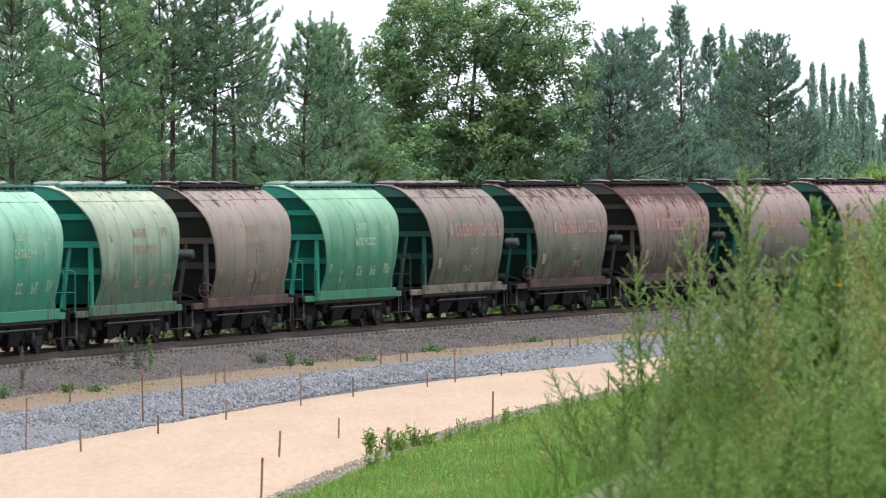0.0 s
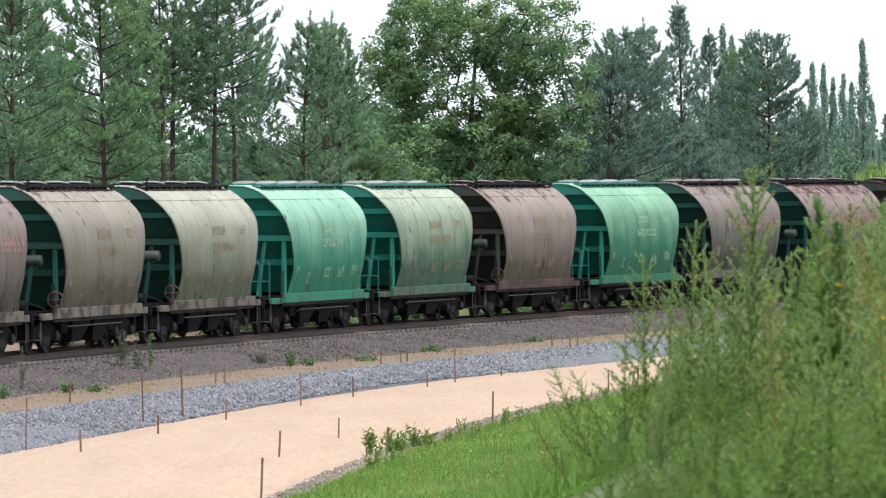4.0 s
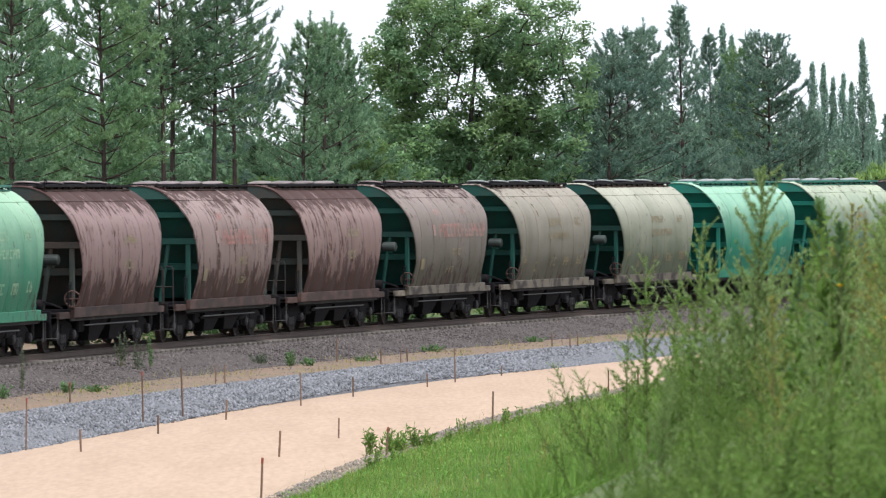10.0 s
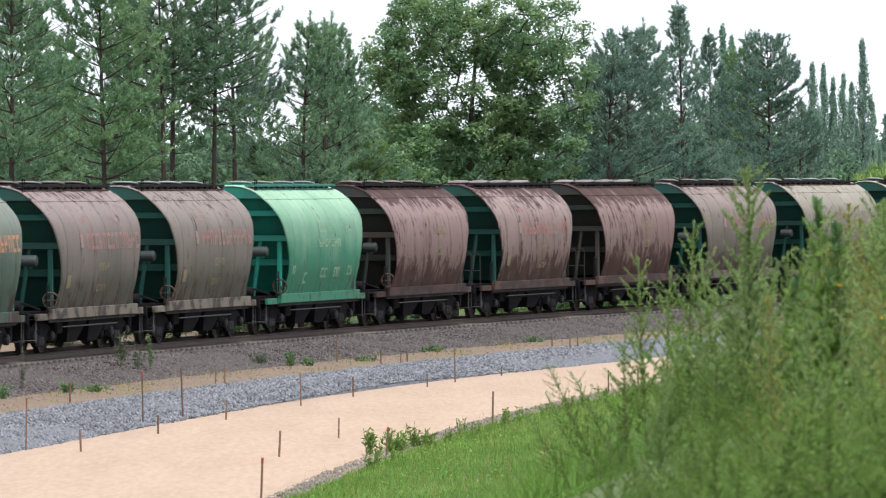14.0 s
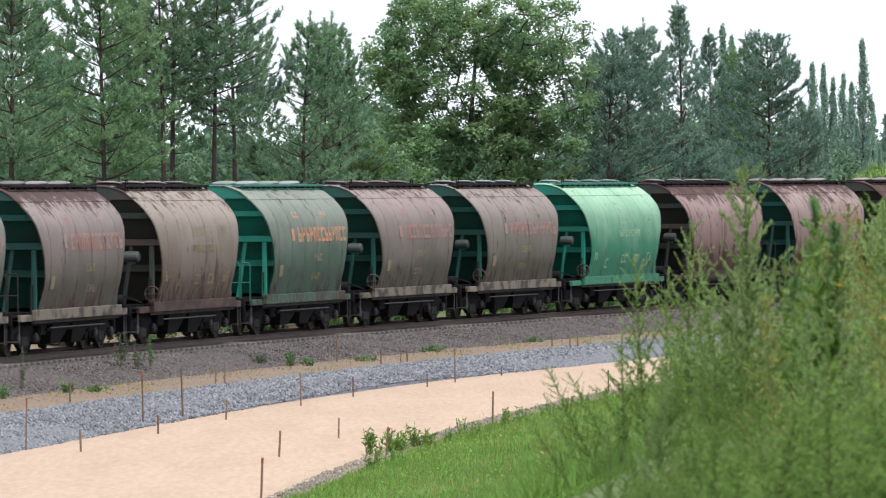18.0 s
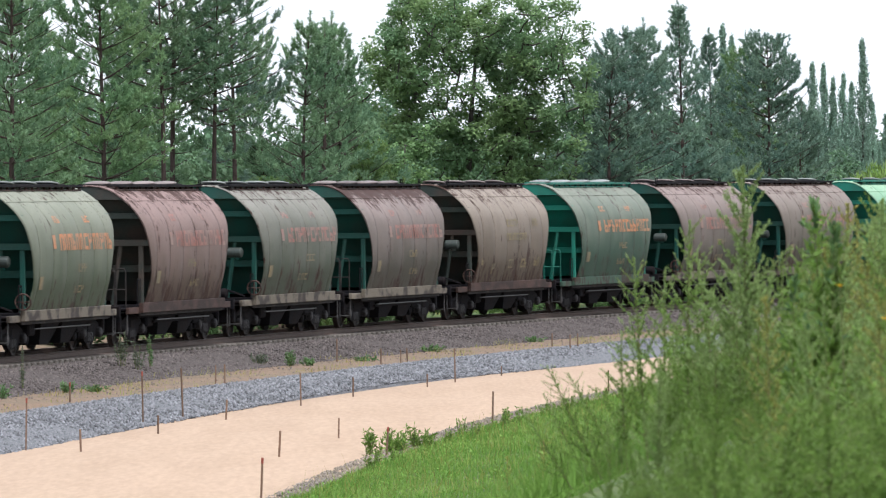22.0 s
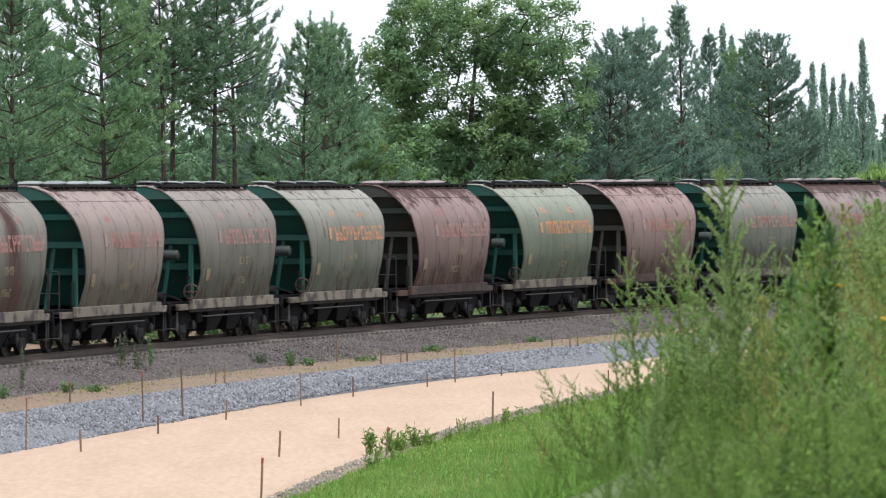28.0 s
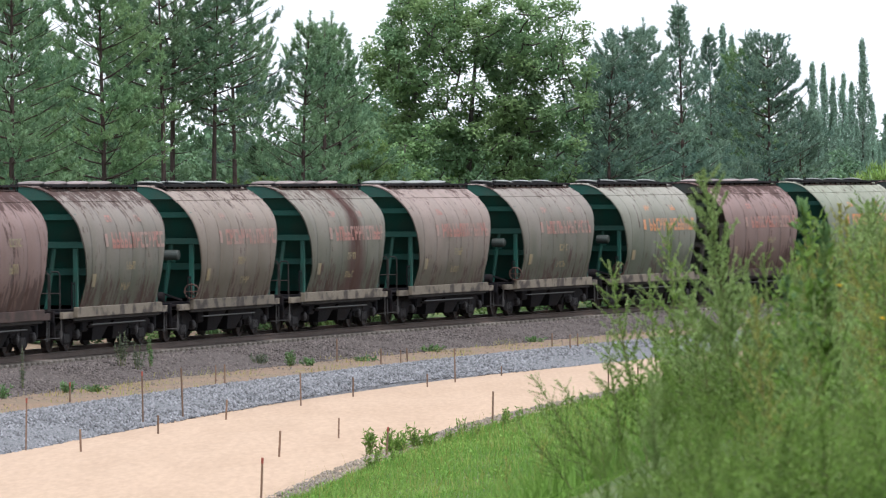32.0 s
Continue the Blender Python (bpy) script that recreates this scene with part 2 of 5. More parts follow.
def at(s, q=0.0, z=0.0):
    """The place q metres beside the line (towards the bank) and z above the rails."""
    a = np.interp(s, LINE_S, LINE_A)
    return (float(np.interp(s, LINE_S, LINE_X) + q * np.cos(a)), float(np.interp(s, LINE_S, LINE_Y) - q * np.sin(a)), float(np.interp(s, LINE_S, LINE_Z) + z))


def beside(x, y):
    """Distance along the line, and beside it, of places x, y (arrays)."""
    x, y = np.atleast_1d(x), np.atleast_1d(y)
    best, where = np.full(len(x), 1e9), np.zeros(len(x), int)
    for i in range(0, len(LINE_S), 4):
        d = (LINE_X[i] - x) ** 2 + (LINE_Y[i] - y) ** 2
        near = d < best
        best[near], where[near] = d[near], i
    a = LINE_A[where]
    dx, dy = x - LINE_X[where], y - LINE_Y[where]
    return LINE_S[where] + dx * np.sin(a) + dy * np.cos(a), dx * np.cos(a) - dy * np.sin(a)


# Cross-section of the ground: metres beside the line, height over the rails.
SECTION_Q = (-400, -60, -30, -14, -7.5, -4.2, 4.2, 6.6, 7.2, 10.2, 10.8, 17.2, 19.0, 25.0, 60.0, 400.0)
SECTION_Z = (0.5, -0.3, -0.6, -0.9, -0.95, -0.72, -0.72, -0.8, -0.82, -0.95, -1.0, -1.0, -0.95, -0.6, 0.4, 0.8)


def hill(x, y):
    """The bank on which the camera stands: it rises towards the eye and to the right."""
    d = y - 22.0 * np.clip((x - 1.0) / 3.0, -1.5, 1.0)
    rise = np.clip((95.0 - d) / 62.0, 0, 1)
    rise = rise * rise * (3 - 2 * rise)
    side = np.clip((x + 9.0 + np.abs(y) * 0.02) / 7.0, 0, 1)
    return 3.25 * rise * side


def ground_height(x, y):
    x, y = np.atleast_1d(np.asarray(x, float)), np.atleast_1d(np.asarray(y, float))
    s, q = beside(x, y)
    z = np.interp(q, SECTION_Q, SECTION_Z) + np.interp(s, LINE_S, LINE_Z)
    return z + np.where(q > 12, hill(x, y), 0)


def ground_at(x, y):
    return float(ground_height([x], [y])[0])


def make_ground():
    xs = np.concatenate([np.array([-1500, -700, -350, -200, -120, -80]), np.arange(-60, 80.1, 1.5), np.array([100, 130, 180, 300, 600, 1500])])
    ys = np.concatenate([np.array([-600, -250, -120, -60, -30]), np.arange(-15, 380, 2.0), np.array([400, 440, 500, 620, 900, 1600, 3000])])
    gx, gy = np.meshgrid(xs, ys)
    x, y = gx.ravel(), gy.ravel()
    z = ground_height(x, y)
    z = z + np.array([noise.noise((a * 0.15, b * 0.15, 0.0)) * 0.06 for a, b in zip(x, y)]) - 0.04
    w = len(xs)
    faces = [(j * w + i, j * w + i + 1, (j + 1) * w + i + 1, (j + 1) * w + i) for j in range(len(ys) - 1) for i in range(w - 1)]
    ob = new("ground", mesh_of("ground", np.stack([x, y, z], 1), faces, TURF, True))
    tagged(ob, "grassy ground with a bank beside the line", "ground", kind="structure")


def strip(name, label, s0, s1, qs, zs, mat, wobble=0.0, step=1.0, q_shift=None):
    """A sheet of ground along the line with the given cross-section and thickness."""
    ss = np.arange(s0, s1 + step / 2, step)
    vs, fs, n = [], [], len(qs)
    for s in ss:
        for j, (q, z) in enumerate(zip(qs, zs)):
            w = wobble * noise.noise((s * 0.35, j * 9.1, 2.0)) + wobble * 0.6 * noise.noise((s * 1.3, j * 5.1, 7.0))
            q2 = q + w + (float(np.interp(s, *q_shift)) if q_shift and j >= n - 2 else 0)
            p = at(s, q2, z + 0.15 * w * (0 < j < n - 1))
            vs.append(p)
    for i in range(len(ss) - 1):
        for j in range(n - 1):
            a = i * n + j
            fs.append((a, a + 1, a + n + 1, a + n))
    ob = new(name, mesh_of(name, vs, fs, mat, True))
    return tagged(ob, label, name.split("_")[-1], kind="structure")


make_ground()
strip("ballast_bed", "weathered grey-brown ballast shoulder under the track", -350, 480, (-4.6, -4.1, -2.4, -1.9, 1.9, 2.4, 4.1, 4.6), (-1.1, -0.66, -0.28, -0.265, -0.265, -0.28, -0.66, -1.1), BALLAST_BED, 0.12)
strip("soil_verge", "bare sandy soil strip beside the ballast", -150, 160, (3.6, 4.1, 5.3, 6.6, 7.0, 7.6), (-0.9, -0.67, -0.70, -0.74, -0.78, -1.2), SOIL, 0.15)
strip("gravel_bed", "fresh grey gravel bed beside a sand track", -150, 160, (6.2, 6.7, 7.4, 9.2, 10.4, 10.7), (-1.2, -0.74, -0.66, -0.68, -0.90, -1.3), GRAVEL_BED, 0.12,
      q_shift=((-150, -50, 0, 26, 160), (0.6, 0.4, -0.5, 0.5, 2.0)))
strip("sand_road", "smooth pale orange sand track bed", -160, 160, (9.6, 10.2, 12.0, 14.5, 17.0, 17.6), (-1.2, -0.92, -0.91, -0.91, -0.92, -1.3), SAND, 0.1,
      q_shift=((-160, -75, -30, 0, 60, 160), (3.0, 2.1, 0.4, -0.4, -1.0, -1.0)))


strip("far_verge", "low pale sandy bank behind the railway", -120, 60, (-17.0, -15.5, -11.0, -7.0, -5.0, -4.2), (-1.3, -0.4, -0.1, -0.4, -0.70, -1.0), SOIL, 0.15)


# ---- the track ----
def make_track():
    track = thing("railway_track", "railway track with rusty rails on concrete sleepers", "track", kind="structure")
    prof = ((-0.075, -0.18), (0.075, -0.18), (0.075, -0.165), (0.015, -0.15), (0.012, -0.05), (0.036, -0.035), (0.036, -0.006), (0.028, 0.0),
            (-0.028, 0.0), (-0.036, -0.006), (-0.036, -0.035), (-0.012, -0.05), (-0.015, -0.15), (-0.075, -0.165))
    for q0 in (-0.795, 0.795):
        vs, fs, n = [], [], len(prof)
        ss = np.arange(-350, 480, 2.0)
        for s in ss:
            vs.extend(at(s, q0 + q, z) for q, z in prof)
        for i in range(len(ss) - 1):
            fs.extend((i * n + k, i * n + (k + 1) % n, (i + 1) * n + (k + 1) % n, (i + 1) * n + k) for k in range(n))
        rail = part("rail", (vs, fs), RAIL_STEEL, track)
        head = [at(s, q0 + q, z) for s in ss for q, z in ((-0.026, 0.0), (-0.022, 0.003), (0.022, 0.003), (0.026, 0.0))]
        part("rail_head", (head, [(i * 4 + k, i * 4 + k + 1, i * 4 + k + 5, i * 4 + k + 4) for i in range(len(ss) - 1) for k in range(3)]), POLISHED, rail, "bright worn running surface of the rail")
    sleeper = mesh_of("sleeper", *slab(-1.35, 1.35, -0.14, 0.14, -0.36, -0.165, 0.03), CONCRETE)
    for k in range(275):
        s = -38 + k * 0.6
        x, y, z = at(s)
        turn = -math.degrees(np.interp(s, LINE_S, LINE_A))
        ob = new("sleeper", sleeper)
        ob.parent, ob.matrix_basis = track, pose(x, y, z, 0, 0, turn)


make_track()
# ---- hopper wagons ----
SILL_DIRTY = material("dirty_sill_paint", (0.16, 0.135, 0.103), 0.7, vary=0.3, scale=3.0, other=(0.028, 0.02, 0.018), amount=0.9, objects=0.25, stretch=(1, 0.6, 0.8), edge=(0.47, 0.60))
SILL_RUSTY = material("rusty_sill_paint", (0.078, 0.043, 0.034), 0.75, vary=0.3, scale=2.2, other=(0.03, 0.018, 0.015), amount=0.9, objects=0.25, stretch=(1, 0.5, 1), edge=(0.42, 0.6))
DARK_WEB = material("dark_sill_web", (0.022, 0.019, 0.018), 0.85, vary=0.35, scale=2.5, other=(0.06, 0.045, 0.038), amount=0.7, stretch=(1, 0.6, 1), edge=(0.5, 0.68))
AXLE_STEEL = material("grey_axle_steel", (0.03, 0.027, 0.028), 0.6, vary=0.35, scale=6, other=(0.02, 0.017, 0.017), objects=0.3)
TANK_GREY = material("dull_grey_green_tank_paint", (0.045, 0.058, 0.052), 0.5, vary=0.3, scale=4, other=(0.03, 0.03, 0.028), objects=0.3)
WORN_STEEL = material("worn_grey_steel", (0.085, 0.083, 0.083), 0.6, vary=0.3, scale=4, other=(0.06, 0.05, 0.045))
PITCH = 13.2
HALF = 4.7          # half the length of the shell
SHELL_OUTLINE = ((0.0, 4.50), (0.30, 4.485), (0.58, 4.42), (0.85, 4.30), (1.11, 4.10), (1.32, 3.90), (1.48, 3.70), (1.59, 3.50), (1.655, 3.30), (1.715, 2.92),
                 (1.728, 2.60), (1.716, 2.25), (1.68, 1.90), (1.605, 1.60), (1.50, 1.2))
SEAMS = (-3.75, -2.25, -0.75, 0.75, 2.25, 3.75)


def inset(z):
    """How far the shell's end edge stands in from its nominal end: the ends lean in towards the sill."""
    return float(np.interp(z, (1.2, 1.45, 1.7, 1.9, 2.1, 2.5, 2.9, 3.3, 3.7, 4.1, 4.5), (0.42, 0.47, 0.52, 0.50, 0.46, 0.33, 0.14, -0.06, -0.23, -0.32, -0.26)))


def outline(steps=2):
    """The shell's curved cross-section on one side, from the crown down, smoothed."""
    p = [(-SHELL_OUTLINE[1][0], SHELL_OUTLINE[1][1])] + list(SHELL_OUTLINE) + [(1.30, 0.65)]
    out = []
    for i in range(1, len(p) - 2):
        for k in range(steps):
            t = k / steps
            out.append(tuple(0.5 * (2 * b + (c - a) * t + (2 * a - 5 * b + 4 * c - d) * t * t + (3 * b - a - 3 * c + d) * t ** 3)
                             for a, b, c, d in zip(p[i - 1], p[i], p[i + 1], p[i + 2])))
    return out + [SHELL_OUTLINE[-1]]


SIDE = outline()
SIDE_Z = [p[1] for p in SIDE][::-1]
SIDE_X = [p[0] for p in SIDE][::-1]


def shell_x(z):
    return float(np.interp(z, SIDE_Z, SIDE_X))


def shell_panel(k, thick=0.03):
    """One arched strip of the shell, from sill over the roof to sill, bowed a little between its seams; the outer strips end at the leaning edge."""
    right = SIDE
    arch = [(-x, z) for x, z in right[::-1]] + right[1:]
    n, vs, fs = len(arch), [], []
    swell = (-0.012, 0.0, 0.010, 0.0, -0.012)
    for j, w in enumerate(swell):
        for i, (x, z) in enumerate(arch):
            a, b = arch[max(i - 1, 0)], arch[min(i + 1, n - 1)]
            tx, tz = b[0] - a[0], b[1] - a[1]
            d = math.hypot(tx, tz)
            y0 = SEAMS[k - 1] + 0.004 if k else -HALF + inset(z)
            y1 = SEAMS[k] - 0.004 if k < len(SEAMS) else HALF - inset(z)
            y = (y0, y0 + 0.05, (y0 + y1) / 2, y1 - 0.05, y1)[j]
            vs.append((x - tz / d * w, y, z + tx / d * w))
    for j in range(4):
        for i in range(n - 1):
            a = j * n + i
            fs.append((a, a + 1, a + n + 1, a + n))
    for j in (0, 4):
        for i in range(n):
            x, y, z = vs[j * n + i]
            vs.append((x * (1 - thick / 1.7), y, z - thick * 0.8))
        base = len(vs) - n
        for i in range(n - 1):
            fs.append((j * n + i, j * n + i + 1, base + i + 1, base + i))
    return vs, fs


def on_shell(y0, y1, z0, z1, off=0.016, rows=3):
    """A thin painted patch that follows the shell on the side towards +x."""
    vs, fs = [], []
    for k in range(rows + 1):
        z = z0 + (z1 - z0) * k / rows
        x = shell_x(z) + off
        vs += [(x, y0, z), (x, y1, z)]
    for k in range(rows):
        fs.append((2 * k, 2 * k + 1, 2 * k + 3, 2 * k + 2))
    return vs, fs


def mirrored(geo):
    """The same patch on the other side of the wagon, turned about its middle."""
    return [(-x, -y, z) for x, y, z in geo[0]], geo[1]


def bars(y0, z0, height, count, width, gap, rng):
    lots, y = [], y0
    for k in range(count):
        w = width * rng.uniform(0.8, 1.15)
        kind = rng.integers(0, 4)
        t = w * 0.31
        lots.append(on_shell(y, y + t, z0, z0 + height))
        if kind != 1:
            lots.append(on_shell(y + w - t, y + w, z0 + (height * 0.45 if kind == 2 else 0), z0 + height * (0.55 if kind == 3 else 1), rows=2))
        for low in ((0.78,), (0.0, 0.78), (0.4,), (0.38, 0.0))[kind]:
            lots.append(on_shell(y + t, y + w - (t if kind != 1 else 0), z0 + height * low, z0 + height * (low + 0.22), rows=1))
        y += w + gap
    return lots


def sheet_end(sign):
    """The upper end sheet: a shallow lens under the roof, then a slope that runs in under the shell."""
    rows = [(HALF - inset(z) - 0.03, z) for z in (4.47, 4.36, 4.22, 4.10)] + [(HALF + 0.16, 4.08), (HALF - 0.28, 3.3), (HALF - 0.8, 2.4), (HALF - 1.42, 1.25)]
    vs, fs = [], []
    for y, z in rows:
        w = max(shell_x(z) - 0.03, 0.05)
        vs += [(-w, sign * y, z), (w, sign * y, z)]
    for k in range(len(rows) - 1):
        fs.append((2 * k, 2 * k + 1, 2 * k + 3, 2 * k + 2))
    back = [(x, y - sign * 0.06, z) for x, y, z in vs]
    m = len(vs)
    return vs + back, fs + [tuple(i + m for i in f[::-1]) for f in fs]


def cylinder(axis, centre, half, r, sides=16, rim=0.03):
    return lathe(axis, centre, ((-half, r * 0.55), (-half + rim, r * 0.93), (-half + 2 * rim, r), (half - 2 * rim, r), (half - rim, r * 0.93), (half, r * 0.55)), sides)


def ring(axis, centre, r, thick, sides=20):
    pts = []
    for k in range(sides + 1):
        a = 2 * math.pi * k / sides
        c, s = r * math.cos(a), r * math.sin(a)
        p = {"x": (0, c, s), "y": (c, 0, s), "z": (c, s, 0)}[axis]
        pts.append(tuple(i + j for i, j in zip(p, centre)))
    return tube(pts, thick, 5, False)


def side_frame(x):
    """A cast bogie side frame: a deep arch between two axle boxes, open round the springs."""
    top = [(-1.2, 0.56), (-1.05, 0.72), (-0.55, 0.86), (0.55, 0.86), (1.05, 0.72), (1.2, 0.56)]
    low = [(-1.2, 0.36), (-0.72, 0.38), (-0.42, 0.20), (0.42, 0.20), (0.72, 0.38), (1.2, 0.36)]
    vs = [(x + d, y, z) for d in (-0.06, 0.06) for y, z in top + low[::-1]]
    n = 12
    fs = [tuple(range(n))[::-1], tuple(range(n, 2 * n))] + [(i, (i + 1) % n, n + (i + 1) % n, n + i) for i in range(n)]
    return vs, fs


def wheelset():
    rim = ((-0.07, 0.30), (-0.07, 0.505), (-0.04, 0.505), (-0.035, 0.475), (0.065, 0.470), (0.07, 0.40), (0.03, 0.38), (0.02, 0.18), (0.05, 0.12), (0.05, 0.08))
    near = lathe("x", (0.80, 0, 0), rim, 14)
    far = lathe("x", (-0.80, 0, 0), tuple((-d, r) for d, r in rim[::-1]), 14)
    axle = lathe("x", (0, 0, 0), ((-1.12, 0.07), (-0.9, 0.09), (-0.3, 0.075), (0.3, 0.075), (0.9, 0.09), (1.12, 0.07)), 10)
    return joined(near, far, axle)


def hopper_chute(y):
    """A pyramid-shaped discharge hopper under the floor."""
    a = [(-1.38, y - 1.13, 0.95), (1.38, y - 1.13, 0.95), (1.38, y + 1.13, 0.95), (-1.38, y + 1.13, 0.95)]
    b = [(-1.15, y - 0.50, 0.27), (1.15, y - 0.50, 0.27), (1.15, y + 0.50, 0.27), (-1.15, y + 0.50, 0.27)]
    return a + b, [(0, 1, 5, 4), (1, 2, 6, 5), (2, 3, 7, 6), (3, 0, 4, 7), (4, 5, 6, 7), (3, 2, 1, 0)]


def ladder(x, y, z0, z1, width=0.36):
    lots = [tube([(x, y, z0), (x, y, z1)], 0.018, 5), tube([(x, y + width, z0), (x, y + width, z1)], 0.018, 5)]
    n = max(2, int((z1 - z0) / 0.28))
    for k in range(n):
        z = z0 + 0.06 + (z1 - z0 - 0.1) * k / (n - 1)
        lots.append(tube([(x, y, z), (x, y + width, z)], 0.014, 4))
    return joined(*lots)


def hatch_lid(y):
    """A round, low roof hatch lid with a flange, a raised middle and two locking bars."""
    vs, fs = [], []
    rows = ((0.0, 1.0, 1.0), (0.03, 1.0, 1.0), (0.045, 0.93, 0.94), (0.065, 0.62, 0.65), (0.072, 0.3, 0.3))
    for z, fx, fy in rows:
        for k in range(16):
            a = 2 * math.pi * k / 16
            c, s = math.cos(a), math.sin(a)
            px = 0.36 * fx * math.copysign(abs(c) ** 0.8, c)
            py = 0.42 * fy * math.copysign(abs(s) ** 0.8, s)
            vs.append((px, y + py, 4.545 + z + 0.03 * s * fy))
    for i in range(len(rows) - 1):
        fs += [(i * 16 + k, i * 16 + (k + 1) % 16, (i + 1) * 16 + (k + 1) % 16, (i + 1) * 16 + k) for k in range(16)]
    fs += [tuple(range(16))[::-1], tuple((len(rows) - 1) * 16 + k for k in range(16))]
    return vs, fs


def build_wagon():
    w = thing("hopper_wagon", "steel hopper wagon", "wagon", "wagons of the train")
    for k in range(len(SEAMS) + 1):
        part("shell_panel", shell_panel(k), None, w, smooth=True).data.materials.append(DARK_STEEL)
    # welded seam between roof and sides
    for sx in (-1, 1):
        x, z = shell_x(4.06), 4.06
        part("roof_seam", tube([(sx * (x + 0.004), -HALF - 0.3, z + 0.004), (sx * (x + 0.004), HALF + 0.3, z + 0.004)], 0.018, 5), DARK_STEEL, w)
        part("side_sill", slab(*sorted((sx * 1.44, sx * 1.57)), -HALF - 0.05, HALF + 0.05, 0.94, 1.22), DARK_STEEL, w)
        part("sill_web", slab(*sorted((sx * 1.43, sx * 1.49)), -HALF - 0.05, HALF + 0.05, 0.85, 0.94), DARK_WEB, w)
        part("lower_rail", slab(*sorted((sx * 1.40, sx * 1.47)), -2.8, 3.2, 0.70, 0.735), WORN_STEEL, w, "worn steel rod under the sill")
    for sy, kind in ((-1, "rails"), (1, "tank")):
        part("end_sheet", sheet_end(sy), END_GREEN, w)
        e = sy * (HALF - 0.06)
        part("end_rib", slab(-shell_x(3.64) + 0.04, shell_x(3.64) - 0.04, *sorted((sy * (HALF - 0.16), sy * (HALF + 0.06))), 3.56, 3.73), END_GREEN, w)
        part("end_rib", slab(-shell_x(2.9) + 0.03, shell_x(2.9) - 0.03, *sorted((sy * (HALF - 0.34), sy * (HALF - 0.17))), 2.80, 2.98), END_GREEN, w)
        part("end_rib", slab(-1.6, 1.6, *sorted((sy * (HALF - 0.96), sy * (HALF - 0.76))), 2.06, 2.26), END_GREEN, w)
        e = sy * (HALF - 0.26)
        for sx in (-1, 1):
            part("end_post", slab(sx * 1.43 - 0.065, sx * 1.43 + 0.065, e - 0.06, e + 0.06, 1.0, 2.82), END_GREEN, w)
            part("end_brace", tube([(sx * 0.84, e, 2.82), (sx * 0.62, e + sy * 0.1, 1.08)], 0.06, 4), END_GREEN, w)
            part("platform_rail", slab(sx * 1.40 - 0.05, sx * 1.40 + 0.05, *sorted((sy * (HALF + 0.06), sy * (HALF + 1.18))), 0.92, 1.10), DARK_STEEL, w)
            part("step_ladder", [[(y + sx * 1.2, x, z) for x, y, z in g] if k == 0 else g for k, g in enumerate(ladder(sy * (HALF + 1.1), -0.17, 0.34, 1.0, 0.34))], WORN_STEEL, w)
        part("headstock", slab(-1.22, 1.22, *sorted((sy * (HALF + 1.18), sy * (HALF + 1.34))), 0.84, 1.14), DARK_STEEL, w)
        part("end_platform", slab(-1.35, 1.35, *sorted((sy * (HALF - 1.35), sy * (HALF + 1.18))), 1.02, 1.08), DARK_STEEL, w)
        part("coupler", joined(slab(-0.11, 0.11, *sorted((sy * (HALF + 1.34), sy * (HALF + 1.70))), 0.90, 1.12), slab(-0.2, 0.2, *sorted((sy * (HALF + 1.62), sy * (HALF + 1.9))), 0.86, 1.22, 0.05)), DARK_STEEL, w)
        hose = [(sy_x, sy * (HALF + d), z) for sy_x, d, z in ((0.35, 1.34, 0.95), (0.36, 1.6, 0.72), (0.34, 1.85, 0.6))]
        part("brake_hose", tube(hose, 0.03, 6), DARK_STEEL, w)
        if kind == "rails":
            for sx in (-1, 1):
                y = sy * (HALF + 0.72)
                loops = []
                for x0, x1 in ((0.64, 0.92), (0.96, 1.24)):
                    loops.append(tube([(sx * x0, y, 1.08), (sx * x0, y, 2.10), (sx * (x0 + 0.05), y, 2.18), (sx * (x1 - 0.05), y, 2.18), (sx * x1, y, 2.10), (sx * x1, y, 1.08)], 0.022, 5, False))
                    loops.append(tube([(sx * x0, y, 1.6), (sx * x1, y, 1.6)], 0.018, 5))
                part("handrail", joined(*loops), DARK_WEB, w)
        else:
            for sx in (-1, 1):
                part("air_reservoir", cylinder("x", (sx * 0.95, sy * (HALF + 0.16), 2.50), 0.24, 0.15), TANK_GREY, w)
                part("reservoir_bracket", slab(sx * 0.92 - 0.03, sx * 0.92 + 0.03, *sorted((sy * (HALF - 0.3), sy * (HALF + 0.16))), 2.28, 2.34), END_GREEN, w)
            hx, hy, hz = -1.52, sy * (HALF + 0.08), 1.45
            part("hand_wheel", joined(ring("y", (hx, hy, hz), 0.21, 0.024), tube([(hx, hy, hz - 0.2), (hx, hy, hz + 0.2)], 0.016, 5), tube([(hx - 0.2, hy, hz), (hx + 0.2, hy, hz)], 0.016, 5),
                                      tube([(hx, hy, hz), (hx, hy - sy * 0.3, hz - 0.1)], 0.022, 5)), SILL_RUSTY, w, "rusty brake hand wheel")
            part("brake_cylinder", cylinder("x", (-0.5, sy * (HALF + 0.5), 1.28), 0.32, 0.16), DARK_STEEL, w)
            part("brake_rod", tube([(-1.3, sy * (HALF + 0.3), 1.2), (-0.7, sy * (HALF + 0.45), 1.42), (0.3, sy * (HALF + 0.4), 1.22), (1.2, sy * (HALF + 0.3), 1.34)], 0.03, 5), DARK_STEEL, w)
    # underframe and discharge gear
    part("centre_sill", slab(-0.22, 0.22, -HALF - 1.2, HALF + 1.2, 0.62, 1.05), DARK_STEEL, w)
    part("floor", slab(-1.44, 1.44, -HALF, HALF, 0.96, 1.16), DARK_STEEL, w)
